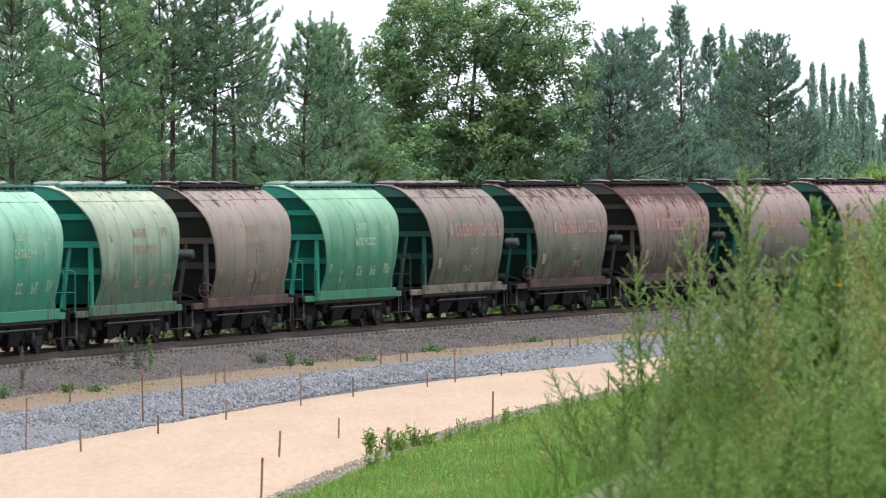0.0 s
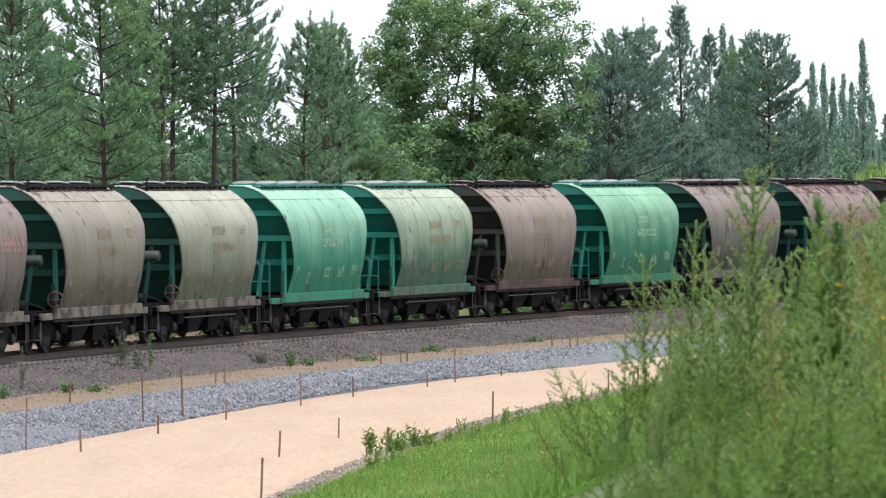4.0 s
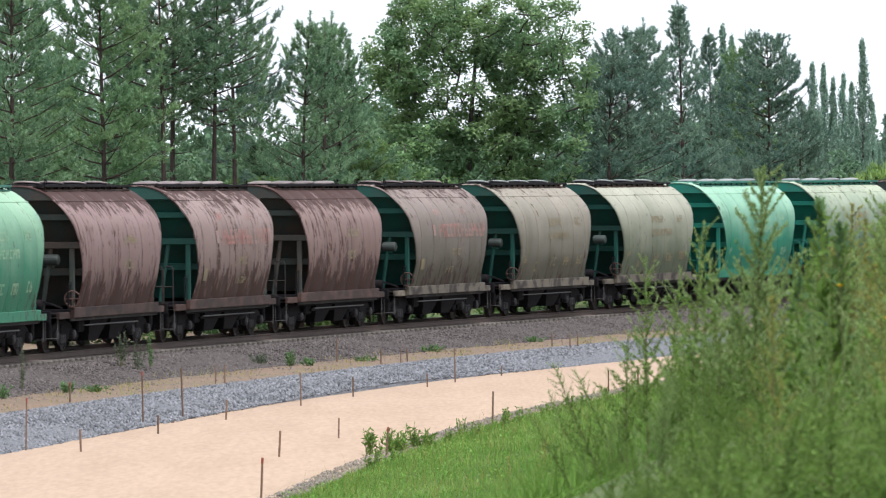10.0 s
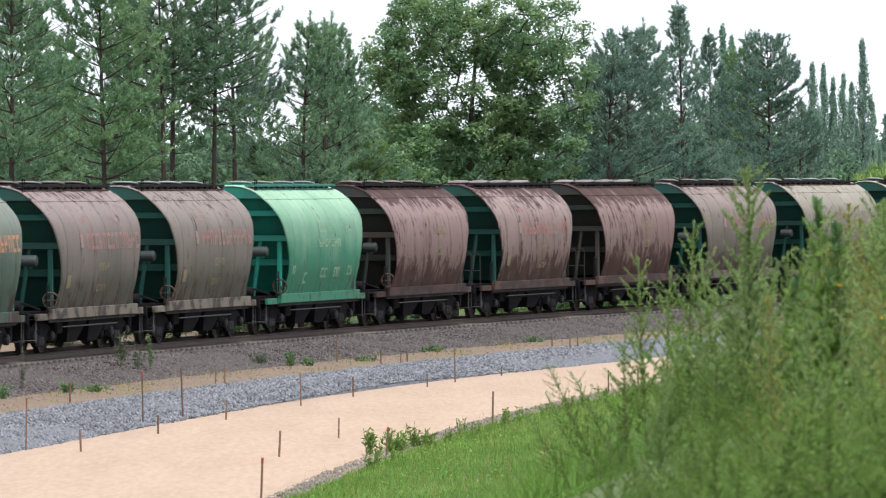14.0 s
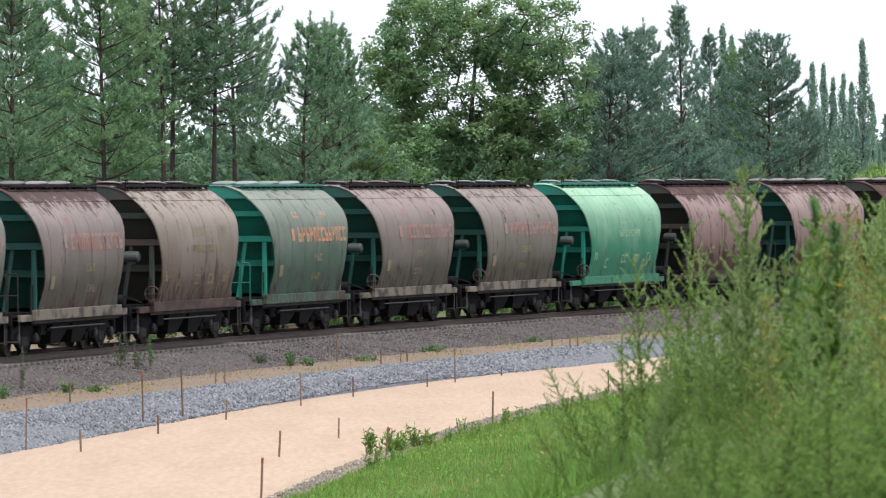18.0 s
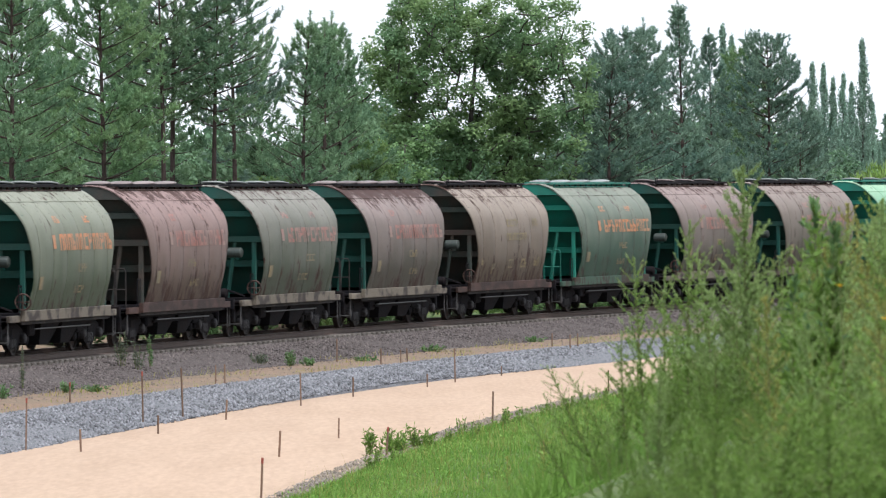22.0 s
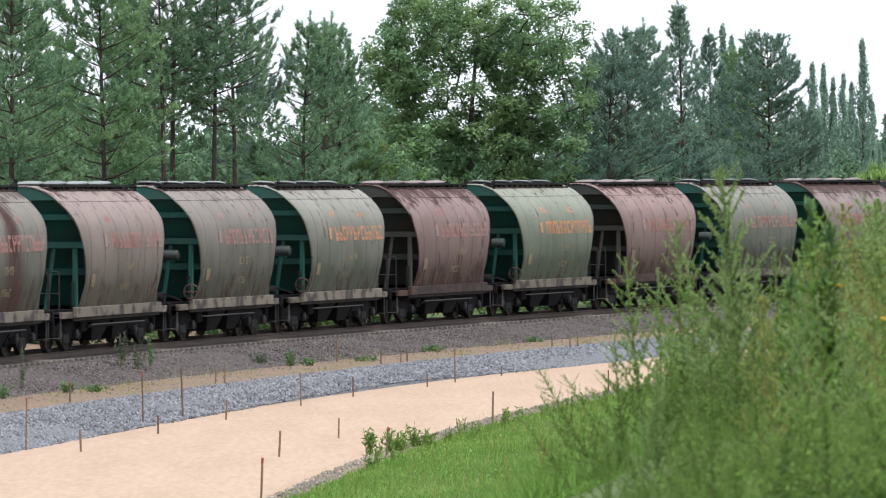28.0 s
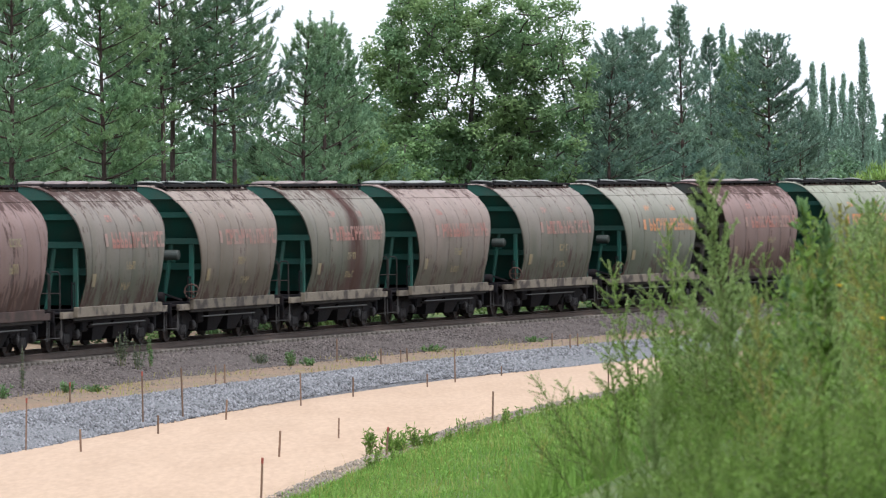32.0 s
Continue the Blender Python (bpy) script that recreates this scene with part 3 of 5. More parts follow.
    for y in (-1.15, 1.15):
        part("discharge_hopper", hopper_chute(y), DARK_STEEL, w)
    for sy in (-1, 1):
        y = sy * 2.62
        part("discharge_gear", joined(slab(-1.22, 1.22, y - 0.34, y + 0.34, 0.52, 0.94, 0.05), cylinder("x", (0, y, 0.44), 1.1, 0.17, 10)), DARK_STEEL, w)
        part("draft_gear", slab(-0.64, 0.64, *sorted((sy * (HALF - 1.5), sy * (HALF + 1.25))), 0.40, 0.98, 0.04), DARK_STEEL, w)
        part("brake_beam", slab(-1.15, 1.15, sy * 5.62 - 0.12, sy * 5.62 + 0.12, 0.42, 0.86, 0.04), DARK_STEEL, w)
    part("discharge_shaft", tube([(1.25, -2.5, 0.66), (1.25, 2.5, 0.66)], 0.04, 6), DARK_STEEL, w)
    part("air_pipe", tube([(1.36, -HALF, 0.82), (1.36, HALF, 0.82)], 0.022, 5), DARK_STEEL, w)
    # roof: hatches, walkways and their brackets
    part("hatch_coaming", slab(-0.30, 0.30, -4.7, 4.7, 4.44, 4.54), DARK_STEEL, w)
    for y in (-3.72, -1.24, 1.24, 3.72):
        part("hatch_lid", hatch_lid(y), LID_PAINT, w, smooth=True)
    for sx in (-1, 1):
        part("roof_walkway", slab(*sorted((sx * 0.48, sx * 0.80)), -4.6, HALF + 0.25, 4.46, 4.49), DARK_STEEL, w)
        part("walkway_edge", slab(*sorted((sx * 0.80, sx * 0.83)), -4.6, HALF + 0.25, 4.45, 4.515), DARK_STEEL, w)
        part("walkway_angle", slab(*sorted((sx * 0.775, sx * 0.80)), -4.6, HALF + 0.1, 4.35, 4.39), DARK_STEEL, w)
        for k in range(15):
            y = -4.5 + k * 9.2 / 14
            part("walkway_bracket", slab(*sorted((sx * 0.72, sx * 0.79)), y - 0.022, y + 0.022, 4.24, 4.46, 0.006), DARK_STEEL, w)
        part("roof_handrail", tube([(sx * 0.8, HALF + 0.02, 4.28), (sx * 0.8, HALF + 0.02, 4.66), (sx * 0.8, HALF + 0.22, 4.66), (sx * 0.8, HALF + 0.22, 4.28)], 0.02, 5), DARK_STEEL, w)
        part("end_ladder", ladder(sx * 1.45, -HALF - 0.25, 1.1, 1.9, 0.3) if sx > 0 else ladder(sx * 1.45, HALF - 0.05, 1.1, 1.9, 0.3), DARK_STEEL, w)
    # bogies
    for y in (-4.2, 4.2):
        bogie = new("bogie")
        bogie.parent, bogie.matrix_basis = w, pose(0, y, 0)
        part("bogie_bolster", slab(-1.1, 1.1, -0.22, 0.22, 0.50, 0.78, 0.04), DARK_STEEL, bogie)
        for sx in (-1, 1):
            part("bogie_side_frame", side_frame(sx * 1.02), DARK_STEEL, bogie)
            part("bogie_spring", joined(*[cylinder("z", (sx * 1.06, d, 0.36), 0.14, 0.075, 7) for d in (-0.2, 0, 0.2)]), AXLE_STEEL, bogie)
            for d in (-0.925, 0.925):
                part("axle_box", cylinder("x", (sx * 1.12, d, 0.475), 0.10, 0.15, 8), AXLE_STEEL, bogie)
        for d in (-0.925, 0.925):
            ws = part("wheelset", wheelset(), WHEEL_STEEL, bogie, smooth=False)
            ws.matrix_basis = pose(0, d, 0.475)
    return w


GREEN, PALE_GREEN, GREY_GREEN = (0.07, 0.36, 0.20), (0.14, 0.30, 0.19), (0.13, 0.19, 0.14)
BRIGHT_GREEN = (0.06, 0.44, 0.27)
ROSE, RUST_ROSE = (0.36, 0.265, 0.245), (0.32, 0.205, 0.19)
# number from the bright green wagon backwards: paint, dust (top light in its tone), how far the dust reaches, rust,
# roof rust, letters, which end is behind, end paint, in words
TRAIN = []


def wagon(*what):
    TRAIN.append(what)


wagon(-11, GREY_GREEN, ROSE, 0.6, 0.2, 0.2, "red", "tank", "green", "rose-grey dusty")
wagon(-10, GREEN, PALE_GREEN, 0.3, 0.0, 0.1, "marks", "rails", "bright", "green")
wagon(-9, GREY_GREEN, ROSE, 0.6, 0.2, 0.3, "red", "tank", "green", "rose-grey dusty")
wagon(-8, GREY_GREEN, ROSE, 0.65, 0.2, 0.4, "red", "tank", "green", "rose-grey dusty")
wagon(-7, GREY_GREEN, ROSE, 0.6, 0.2, 0.5, "red", "tank", "green", "rose-grey dusty")
wagon(-6, GREY_GREEN, RUST_ROSE, 0.7, 0.55, 1.0, "red", "tank", "brown", "rusty brown")
wagon(-5, GREY_GREEN, ROSE, 0.5, 0.35, 0.5, "red", "tank", "green", "rose-grey dusty, rust-stained")
wagon(-4, GREY_GREEN, (0.31, 0.25, 0.225), 0.55, 0.15, 0.4, "red", "rails", "green", "grey-brown dusty")
wagon(-3, GREEN, (0.40, 0.62, 0.43), 0.36, 0.0, 0.0, "marks", "rails", "bright", "clean mid-green")
wagon(-2, (0.17, 0.19, 0.15), (0.36, 0.29, 0.255), 0.65, 0.1, 0.4, "marks", "tank", "brown", "brown dusty")
wagon(-1, PALE_GREEN, (0.56, 0.60, 0.45), 0.42, 0.1, 0.2, "marks", "rails", "bright", "pale dusty green")
wagon(0, BRIGHT_GREEN, (0.48, 0.72, 0.53), 0.38, 0.05, 0.1, "marks", "rails", "bright", "bright sea-green")
wagon(1, (0.21, 0.30, 0.21), (0.50, 0.49, 0.39), 0.55, 0.1, 0.1, "marks", "tank", "green", "pale beige-green dusty")
wagon(2, (0.18, 0.21, 0.16), (0.38, 0.34, 0.28), 0.62, 0.1, 0.3, "marks", "tank", "green", "beige dusty")
wagon(3, (0.17, 0.19, 0.15), (0.36, 0.29, 0.26), 0.58, 0.2, 0.4, "red", "tank", "green", "grey-beige dusty")
wagon(4, (0.26, 0.19, 0.165), (0.35, 0.245, 0.225), 0.8, 0.66, 0.9, "small", "rails", "brown", "rust-streaked brown")
wagon(5, (0.26, 0.21, 0.18), (0.39, 0.29, 0.268), 0.75, 0.55, 0.5, "red", "rails", "green", "rose dusty, rust-stained")
wagon(6, (0.24, 0.18, 0.16), (0.36, 0.252, 0.238), 0.8, 0.5, 0.8, "small", "tank", "brown", "rose-brown rusty")
wagon(7, (0.10, 0.44, 0.26), (0.46, 0.66, 0.46), 0.38, 0.0, 0.0, "marks", "tank", "bright", "clean light green")
wagon(8, (0.17, 0.20, 0.16), (0.35, 0.29, 0.26), 0.60, 0.2, 0.3, "red", "tank", "green", "grey-rose dusty")
wagon(9, (0.16, 0.19, 0.155), (0.37, 0.29, 0.27), 0.58, 0.15, 0.4, "red", "tank", "green", "grey-rose dusty")
wagon(10, (0.13, 0.22, 0.16), (0.36, 0.37, 0.31), 0.38, 0.15, 0.2, "orange", "rails", "bright", "grey-green")
wagon(11, (0.20, 0.19, 0.15), (0.38, 0.32, 0.27), 0.66, 0.25, 0.4, "marks", "tank", "brown", "beige dusty")
wagon(12, (0.16, 0.18, 0.155), (0.39, 0.31, 0.29), 0.55, 0.15, 0.9, "red", "rails", "green", "pale rose dusty, rusty-roofed")
wagon(13, (0.14, 0.20, 0.155), (0.37, 0.35, 0.31), 0.45, 0.2, 0.3, "red", "tank", "green", "grey-green")
wagon(14, (0.20, 0.18, 0.15), (0.38, 0.27, 0.25), 0.66, 0.3, 0.5, "red", "rails", "brown", "rose dusty")
wagon(15, (0.16, 0.24, 0.17), (0.41, 0.42, 0.34), 0.48, 0.12, 0.2, "orange", "tank", "green", "pale grey-green")
wagon(16, (0.21, 0.17, 0.15), (0.36, 0.255, 0.24), 0.68, 0.35, 0.6, "red", "rails", "brown", "rose-brown dusty")
wagon(17, (0.16, 0.22, 0.17), (0.41, 0.39, 0.34), 0.5, 0.15, 0.2, "orange", "tank", "green", "pale grey-green")
wagon(18, (0.16, 0.20, 0.16), (0.37, 0.32, 0.29), 0.52, 0.2, 0.3, "red", "tank", "green", "grey-beige dusty")
wagon(19, (0.18, 0.20, 0.16), (0.42, 0.33, 0.30), 0.62, 0.12, 0.3, "red", "rails", "green", "pale rose dusty")
wagon(20, (0.16, 0.20, 0.16), (0.37, 0.33, 0.29), 0.5, 0.3, 0.4, "red", "rails", "green", "grey-green")
wagon(21, (0.19, 0.20, 0.16), (0.40, 0.33, 0.29), 0.58, 0.2, 0.3, "red", "tank", "green", "beige-rose dusty")
wagon(22, (0.16, 0.20, 0.16), (0.38, 0.32, 0.29), 0.5, 0.3, 0.6, "red", "rails", "green", "grey-green rust-streaked")
wagon(23, (0.22, 0.17, 0.15), (0.34, 0.24, 0.225), 0.72, 0.45, 0.7, "small", "rails", "brown", "rose-brown rusty")
wagon(24, (0.18, 0.20, 0.16), (0.38, 0.30, 0.27), 0.6, 0.2, 0.4, "red", "tank", "green", "grey-rose dusty")
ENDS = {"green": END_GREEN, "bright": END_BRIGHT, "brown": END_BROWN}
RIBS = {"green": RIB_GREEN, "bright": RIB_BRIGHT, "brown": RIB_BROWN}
CORNER = 0.0        # where the rear lower corner of wagon -1 stands at the start, along the line


def gone(t):
    """How far the train has run after t seconds."""
    return 8.8269 * t + 0.02093 * t * t - 6.07e-5 * t ** 3


def repaint(ob, mat):
    slot = ob.material_slots[0]
    slot.link = "OBJECT"
    slot.material = mat


def letter(w, style, seed, flip, fresh):
    """Painted writing, too faded to read, as bars on the side towards the bank."""
    rng = np.random.default_rng(seed)

    def paint(name, lots, mat, words):
        geo = joined(*lots)
        part(name, mirrored(geo) if flip else geo, mat, w, words)

    def line(y, z, height, count, width, gap, mat, words):
        for k in range(count):
            wide = width * rng.uniform(0.85, 1.1)
            paint("stencil_mark", bars(y, z, height, 1, wide, 0.0, rng), mat, words)
            y += wide + gap

    if style in ("red", "orange"):
        mat = ORANGE_LETTER if style == "orange" else RED_LETTER
        words = "faded %s painted letter" % style
        paint("letter", [on_shell(-2.3, -2.0, 2.82, 3.18)], mat, words)
        y = -1.55
        for k in range(13):
            wide = 0.36 * rng.uniform(0.88, 1.1)
            paint("letter", bars(y, 2.77, 0.44, 1, wide, 0.0, rng), mat, words)
            y += wide + 0.095
        line(rng.uniform(-0.4, 0.6), 2.18, 0.22, 3, 0.30, 0.05, YELLOW_MARK, "dull yellow stencilled mark")
        line(rng.uniform(-0.6, 0.4), 1.62, 0.20, 3, 0.28, 0.07, YELLOW_MARK, "dull yellow stencilled mark")
        paint("stencil_mark", [on_shell(-3.7, -3.3, 1.75, 2.1)], YELLOW_MARK, "dull yellow painted square")
        for y in (-1.7, 1.6):
            line(y, 3.5, 0.18, 2, 0.28, 0.06, mat, "faded %s stencilled mark" % style)
    elif style == "marks":
        for y, z, h, n in ((-0.7, 3.06, 0.24, 4), (-0.9, 2.6, 0.24, 7), (2.5, 3.06, 0.26, 2), (-2.5, 1.5, 0.34, 1), (-0.5, 1.66, 0.3, 2), (1.1, 1.66, 0.3, 2), (2.75, 1.7, 0.3, 2), (-3.9, 1.8, 0.26, 1)):
            line(y, z, h, n, 0.30, 0.07, CREAM_MARK if fresh else YELLOW_MARK, "cream stencilled mark" if fresh else "dull yellow stencilled mark")
    else:
        for y, z, h, n in ((0.2, 2.2, 0.26, 3), (0.3, 2.9, 0.22, 4)):
            line(y, z, h, n, 0.30, 0.06, YELLOW_MARK, "dull yellow stencilled mark")


WAGONS = []


def make_train():
    first = build_wagon()
    for k, (number, paint, dust, reach, rust, roof, style, behind, ends, words) in enumerate(TRAIN):
        w = first if k == 0 else copy_thing(first, Matrix.Identity(4))
        WAGONS.append((number, w, behind))
    for k, (number, w, behind) in enumerate(WAGONS):
        _, paint, dust, reach, rust, roof, style, behind, ends, words = TRAIN[k]
        warm = (1.22, 1.0, 0.94) if ends != "bright" else (1, 1, 1)
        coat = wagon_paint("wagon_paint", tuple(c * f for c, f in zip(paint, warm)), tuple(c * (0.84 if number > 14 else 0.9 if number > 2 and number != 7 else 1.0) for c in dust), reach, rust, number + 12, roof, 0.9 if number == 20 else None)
        end = ENDS[ends]
        fresh = ends == "bright"
        for o in w.children:
            kind = o.name.split(".")[0]
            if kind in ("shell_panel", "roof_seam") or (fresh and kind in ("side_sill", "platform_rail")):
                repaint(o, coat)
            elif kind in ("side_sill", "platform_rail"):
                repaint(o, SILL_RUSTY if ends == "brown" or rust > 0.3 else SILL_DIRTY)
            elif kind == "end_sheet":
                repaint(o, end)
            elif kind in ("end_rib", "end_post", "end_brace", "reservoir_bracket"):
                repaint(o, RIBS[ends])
            elif kind in ("walkway_bracket", "walkway_angle"):
                repaint(o, end if fresh else SILL_RUSTY)
            elif kind == "hatch_lid" and not fresh and roof > 0.35:
                repaint(o, LID_DARK)
            elif kind in ("handrail", "roof_walkway", "walkway_edge", "hatch_coaming") and fresh:
                repaint(o, END_BRIGHT)
        letter(w, style, number + 40, behind == "tank", number in (-10, -3, 0, 7))
        tagged(w, "%s hopper wagon with dark %s ends, on rails" % (words, "brown" if ends == "brown" else "green"))


make_train()

# ---- leaves, needles and wood ----
def leaf_material(name, colour, other, vary=0.45, see=0.35, rough=0.6, objects=0.12):
    return material(name, colour, rough, vary=0.12, scale=0.45, fine=3.0, bump=0, other=other, amount=0.9, island=vary, objects=objects, see=see, spec=0.25, edge=(0.4, 0.6))


PINE_BARK = material("pine_bark", (0.060, 0.044, 0.040), 0.95, vary=0.35, scale=1.0, fine=9, bump=0.9, other=(0.085, 0.055, 0.042), stretch=(1, 1, 0.3))
OAK_BARK = material("dark_oak_bark", (0.055, 0.048, 0.042), 0.95, vary=0.35, scale=2.0, fine=9, bump=0.9, other=(0.09, 0.08, 0.07), stretch=(1, 1, 0.3))
# Distance haze is put into the leaf colours, most in blue-green needles and aspen.
PINE_NEEDLE = leaf_material("pine_needles", (0.155, 0.265, 0.155), (0.235, 0.355, 0.195), vary=0.15)
HAZE_NEEDLE = leaf_material("haze_blue_needles", (0.165, 0.268, 0.212), (0.238, 0.34, 0.245), vary=0.15)
FRESH_NEEDLE = leaf_material("mid_green_needles", (0.165, 0.282, 0.14), (0.245, 0.362, 0.172), vary=0.15)
YOUNG_NEEDLE = leaf_material("fresh_green_needles", (0.18, 0.295, 0.10), (0.26, 0.36, 0.125), vary=0.15)
OAK_LEAF = leaf_material("oak_leaves", (0.165, 0.28, 0.14), (0.245, 0.355, 0.145), vary=0.2, see=0.45)
ASPEN_LEAF = leaf_material("haze_pale_aspen_leaves", (0.24, 0.36, 0.28), (0.28, 0.39, 0.31))
SHRUB_LEAF = leaf_material("shrub_leaves", (0.115, 0.21, 0.085), (0.16, 0.25, 0.095))
DARK_LEAF = leaf_material("deep_green_leaves", (0.105, 0.19, 0.108), (0.13, 0.215, 0.112))
WILLOW_LEAF = leaf_material("bright_willow_leaves", (0.20, 0.31, 0.08), (0.27, 0.37, 0.11))
GRASS_BLADE = leaf_material("grass_blades", (0.125, 0.25, 0.04), (0.215, 0.34, 0.075), vary=0.25)
WEED_LEAF = leaf_material("mugwort_leaves", (0.15, 0.255, 0.052), (0.21, 0.305, 0.07), vary=0.4, see=0.4)
WEED_TIP = leaf_material("mugwort_flower_tips", (0.27, 0.38, 0.135), (0.33, 0.42, 0.17), vary=0.3, see=0.5)
WEED_DRY = leaf_material("ochre_weed_leaves", (0.26, 0.295, 0.07), (0.33, 0.27, 0.09), vary=0.4, see=0.35)
WEED_STEM = material("weed_stem", (0.13, 0.16, 0.06), 0.8, vary=0.25, scale=6, other=(0.15, 0.09, 0.05))
GREY_WEED = leaf_material("grey_green_leaves", (0.11, 0.14, 0.095), (0.15, 0.17, 0.11), vary=0.3)
YELLOW_PETAL = leaf_material("yellow_petals", (0.75, 0.42, 0.02), (0.8, 0.55, 0.05), vary=0.15)
WHITE_PETAL = leaf_material("white_petals", (0.7, 0.7, 0.66), (0.6, 0.6, 0.5), vary=0.15)
STAKE_WOOD = material("stake_wood", (0.19, 0.12, 0.082), 0.9, vary=0.3, scale=5, other=(0.12, 0.085, 0.065), objects=0.25, stretch=(1, 1, 0.2))
STAKE_RED = material("red_stake_paint", (0.27, 0.07, 0.05), 0.8, vary=0.2, scale=6)


def unit(v):
    return v / np.maximum(np.linalg.norm(v, axis=-1, keepdims=True), 1e-9)


def spikes(base, way, length, width, rng):
    """One narrow triangle at each base, pointing along way."""
    side = unit(np.cross(way, rng.normal(size=way.shape)))
    half = side * np.reshape(width, (-1, 1)) / 2
    v = np.stack([base - half, base + half, base + way * np.reshape(length, (-1, 1))], 1).reshape(-1, 3)
    return v, np.arange(len(v)).reshape(-1, 3)


def leaves(base, way, length, width, rng, flat=0.0):
    """One diamond-shaped leaf at each base; flat turns their faces to the sky."""
    side = unit(np.cross(way, rng.normal(size=way.shape) + np.array([0.0, 0.0, flat])))
    half = side * np.reshape(width, (-1, 1)) / 2
    step = way * np.reshape(length, (-1, 1))
    v = np.stack([base, base + step * 0.45 - half, base + step, base + step * 0.45 + half], 1).reshape(-1, 3)
    return v, np.arange(len(v)).reshape(-1, 4)


def fast_mesh(name, verts, faces, mat):
    me = bpy.data.meshes.new(name)
    verts, faces = np.asarray(verts, np.float32), np.asarray(faces, np.int32)
    n, k = faces.shape
    me.vertices.add(len(verts))
    me.vertices.foreach_set("co", verts.ravel())
    me.loops.add(n * k)
    me.loops.foreach_set("vertex_index", faces.ravel())
    me.polygons.add(n)
    me.polygons.foreach_set("loop_start", np.arange(0, n * k, k, dtype=np.int32))
    me.materials.append(mat)
    me.update(calc_edges=True)
    return me


def crown_part(name, lot, mat, parent, label=""):
    ob = tagged(new(name, fast_mesh(name, lot[0], lot[1], mat)), kind="stuff")
    ob.parent = parent
    if label:
        tagged(ob, label)
    return ob


def build_pine(seed, height, crown_low, reach, density, needle, spire=0.8, words=""):
    """A Scots pine: bare lower trunk, whorled limbs that turn up at their tips, side twigs in flat sprays, needles round each shoot."""
    rng = np.random.default_rng(seed)
    tree = thing("pine_tree", words or "Scots pine with a bare reddish trunk and open crown", "tree", "pines behind the line")
    lean = rng.normal(0, 0.25, 2)
    trunk = [(lean[0] * t * t + 0.05 * math.sin(5 * t + seed), lean[1] * t * t, height * t - 0.3 * (t == 0)) for t in np.linspace(0, 1, 9)]
    limbs, root, axis, size = [], [], [], []

    def shoot(p, way, long):
        root.append(p), axis.append(way), size.append(long)

    up = np.array([0.0, 0.0, 1.0])
    z = crown_low * 0.55
    while z < height - 0.35:
        u = (z - crown_low) / (height - crown_low)
        if u < 0:
            count, long = int(rng.integers(0, 3)), reach * rng.uniform(0.25, 0.5)
        else:
            count = int(rng.integers(4, 7))
            long = reach * (1 - u) ** spire * (0.55 + 0.45 * min(1, max(u, 0) * 5)) + 0.30 * min(1.0, 2.2 * (1 - u))
        a0 = rng.uniform(0, 6.28)
        for k in range(count):
            a = a0 + 6.28 * k / max(count, 1) + rng.normal(0, 0.25)
            length = long * rng.uniform(0.5, 1.2)
            rise = 0.05 + 0.9 * max(u, 0) + rng.normal(0, 0.12)
            t = np.linspace(0, 1, 5)
            px, pz = length * t * math.cos(rise * 0.7), length * (t * math.sin(rise) * 0.6 + 0.22 * t * t)
            cx = np.interp(z, [p[2] for p in trunk], [p[0] for p in trunk])
            cy = np.interp(z, [p[2] for p in trunk], [p[1] for p in trunk])
            line = np.stack([cx + px * math.cos(a), cy + px * math.sin(a), z + pz], 1)
            limbs.append(tube(line, [0.025 * (1 - 0.8 * q) * (0.4 + length / 3) for q in t], 4, False))
            if u < 0 and rng.random() < 0.6:
                continue
            out, side = np.array([math.cos(a), math.sin(a), 0.25]), np.array([-math.sin(a), math.cos(a), 0.0])
            twigs = max(2, int(length * density * 0.11))
            for i in range(twigs):
                q = 0.25 + 0.75 * (i + rng.uniform(0, 1)) / twigs
                p = np.array([np.interp(q, t, line[:, j]) for j in range(3)])
                hand = 1 if i % 2 else -1
                reach2 = (0.15 + 0.42 * length * (1.08 - q)) * rng.uniform(0.6, 1.2)
                way = unit(out * 0.7 + side * hand * 0.85 + up * (0.1 + 0.5 * max(u, 0)) + rng.normal(0, 0.15, 3))
                n = max(2, int(reach2 / 0.13))
                for v in np.linspace(0.35, 1.0, n):
                    shoot(p + way * reach2 * v + rng.normal(0, 0.03, 3), unit(way * 0.8 + side * rng.normal(0, 0.7) + up * rng.uniform(0.15, 0.8)), rng.uniform(0.2, 0.36))
            # upright shoots at the tip
            for i in range(3 if length > 0.5 else 2):
                shoot(line[-1] - (line[-1] - line[-2]) * 0.25 * i, unit(up * (0.8 + max(u, 0)) + out * 0.5 + rng.normal(0, 0.2, 3)), rng.uniform(0.30, 0.50))
        z += rng.uniform(0.34, 0.60) * (1.0 if u < 0.6 else 0.75)
    for h in (0.0, 0.25, 0.5):
        shoot(np.array(trunk[-1]) - up * h, unit(up + rng.normal(0, 0.12, 3)), 0.35)
    part("trunk", joined(tube(trunk, [0.13 * (1 - 0.9 * t) for t in np.linspace(0, 1, 9)], 7), *limbs), PINE_BARK, tree, smooth=True)
    keep = [i for i, p in enumerate(root) if noise.noise((p[0] * 1.1 + seed, p[1] * 1.1, p[2] * 1.5)) > -0.12 or p[2] > height * 0.83]
    root, axis, size = ([lot[i] for i in keep] for lot in (root, axis, size))
    m = 30
    way, long = np.repeat(np.array(axis), m, 0), np.repeat(np.array(size), m)
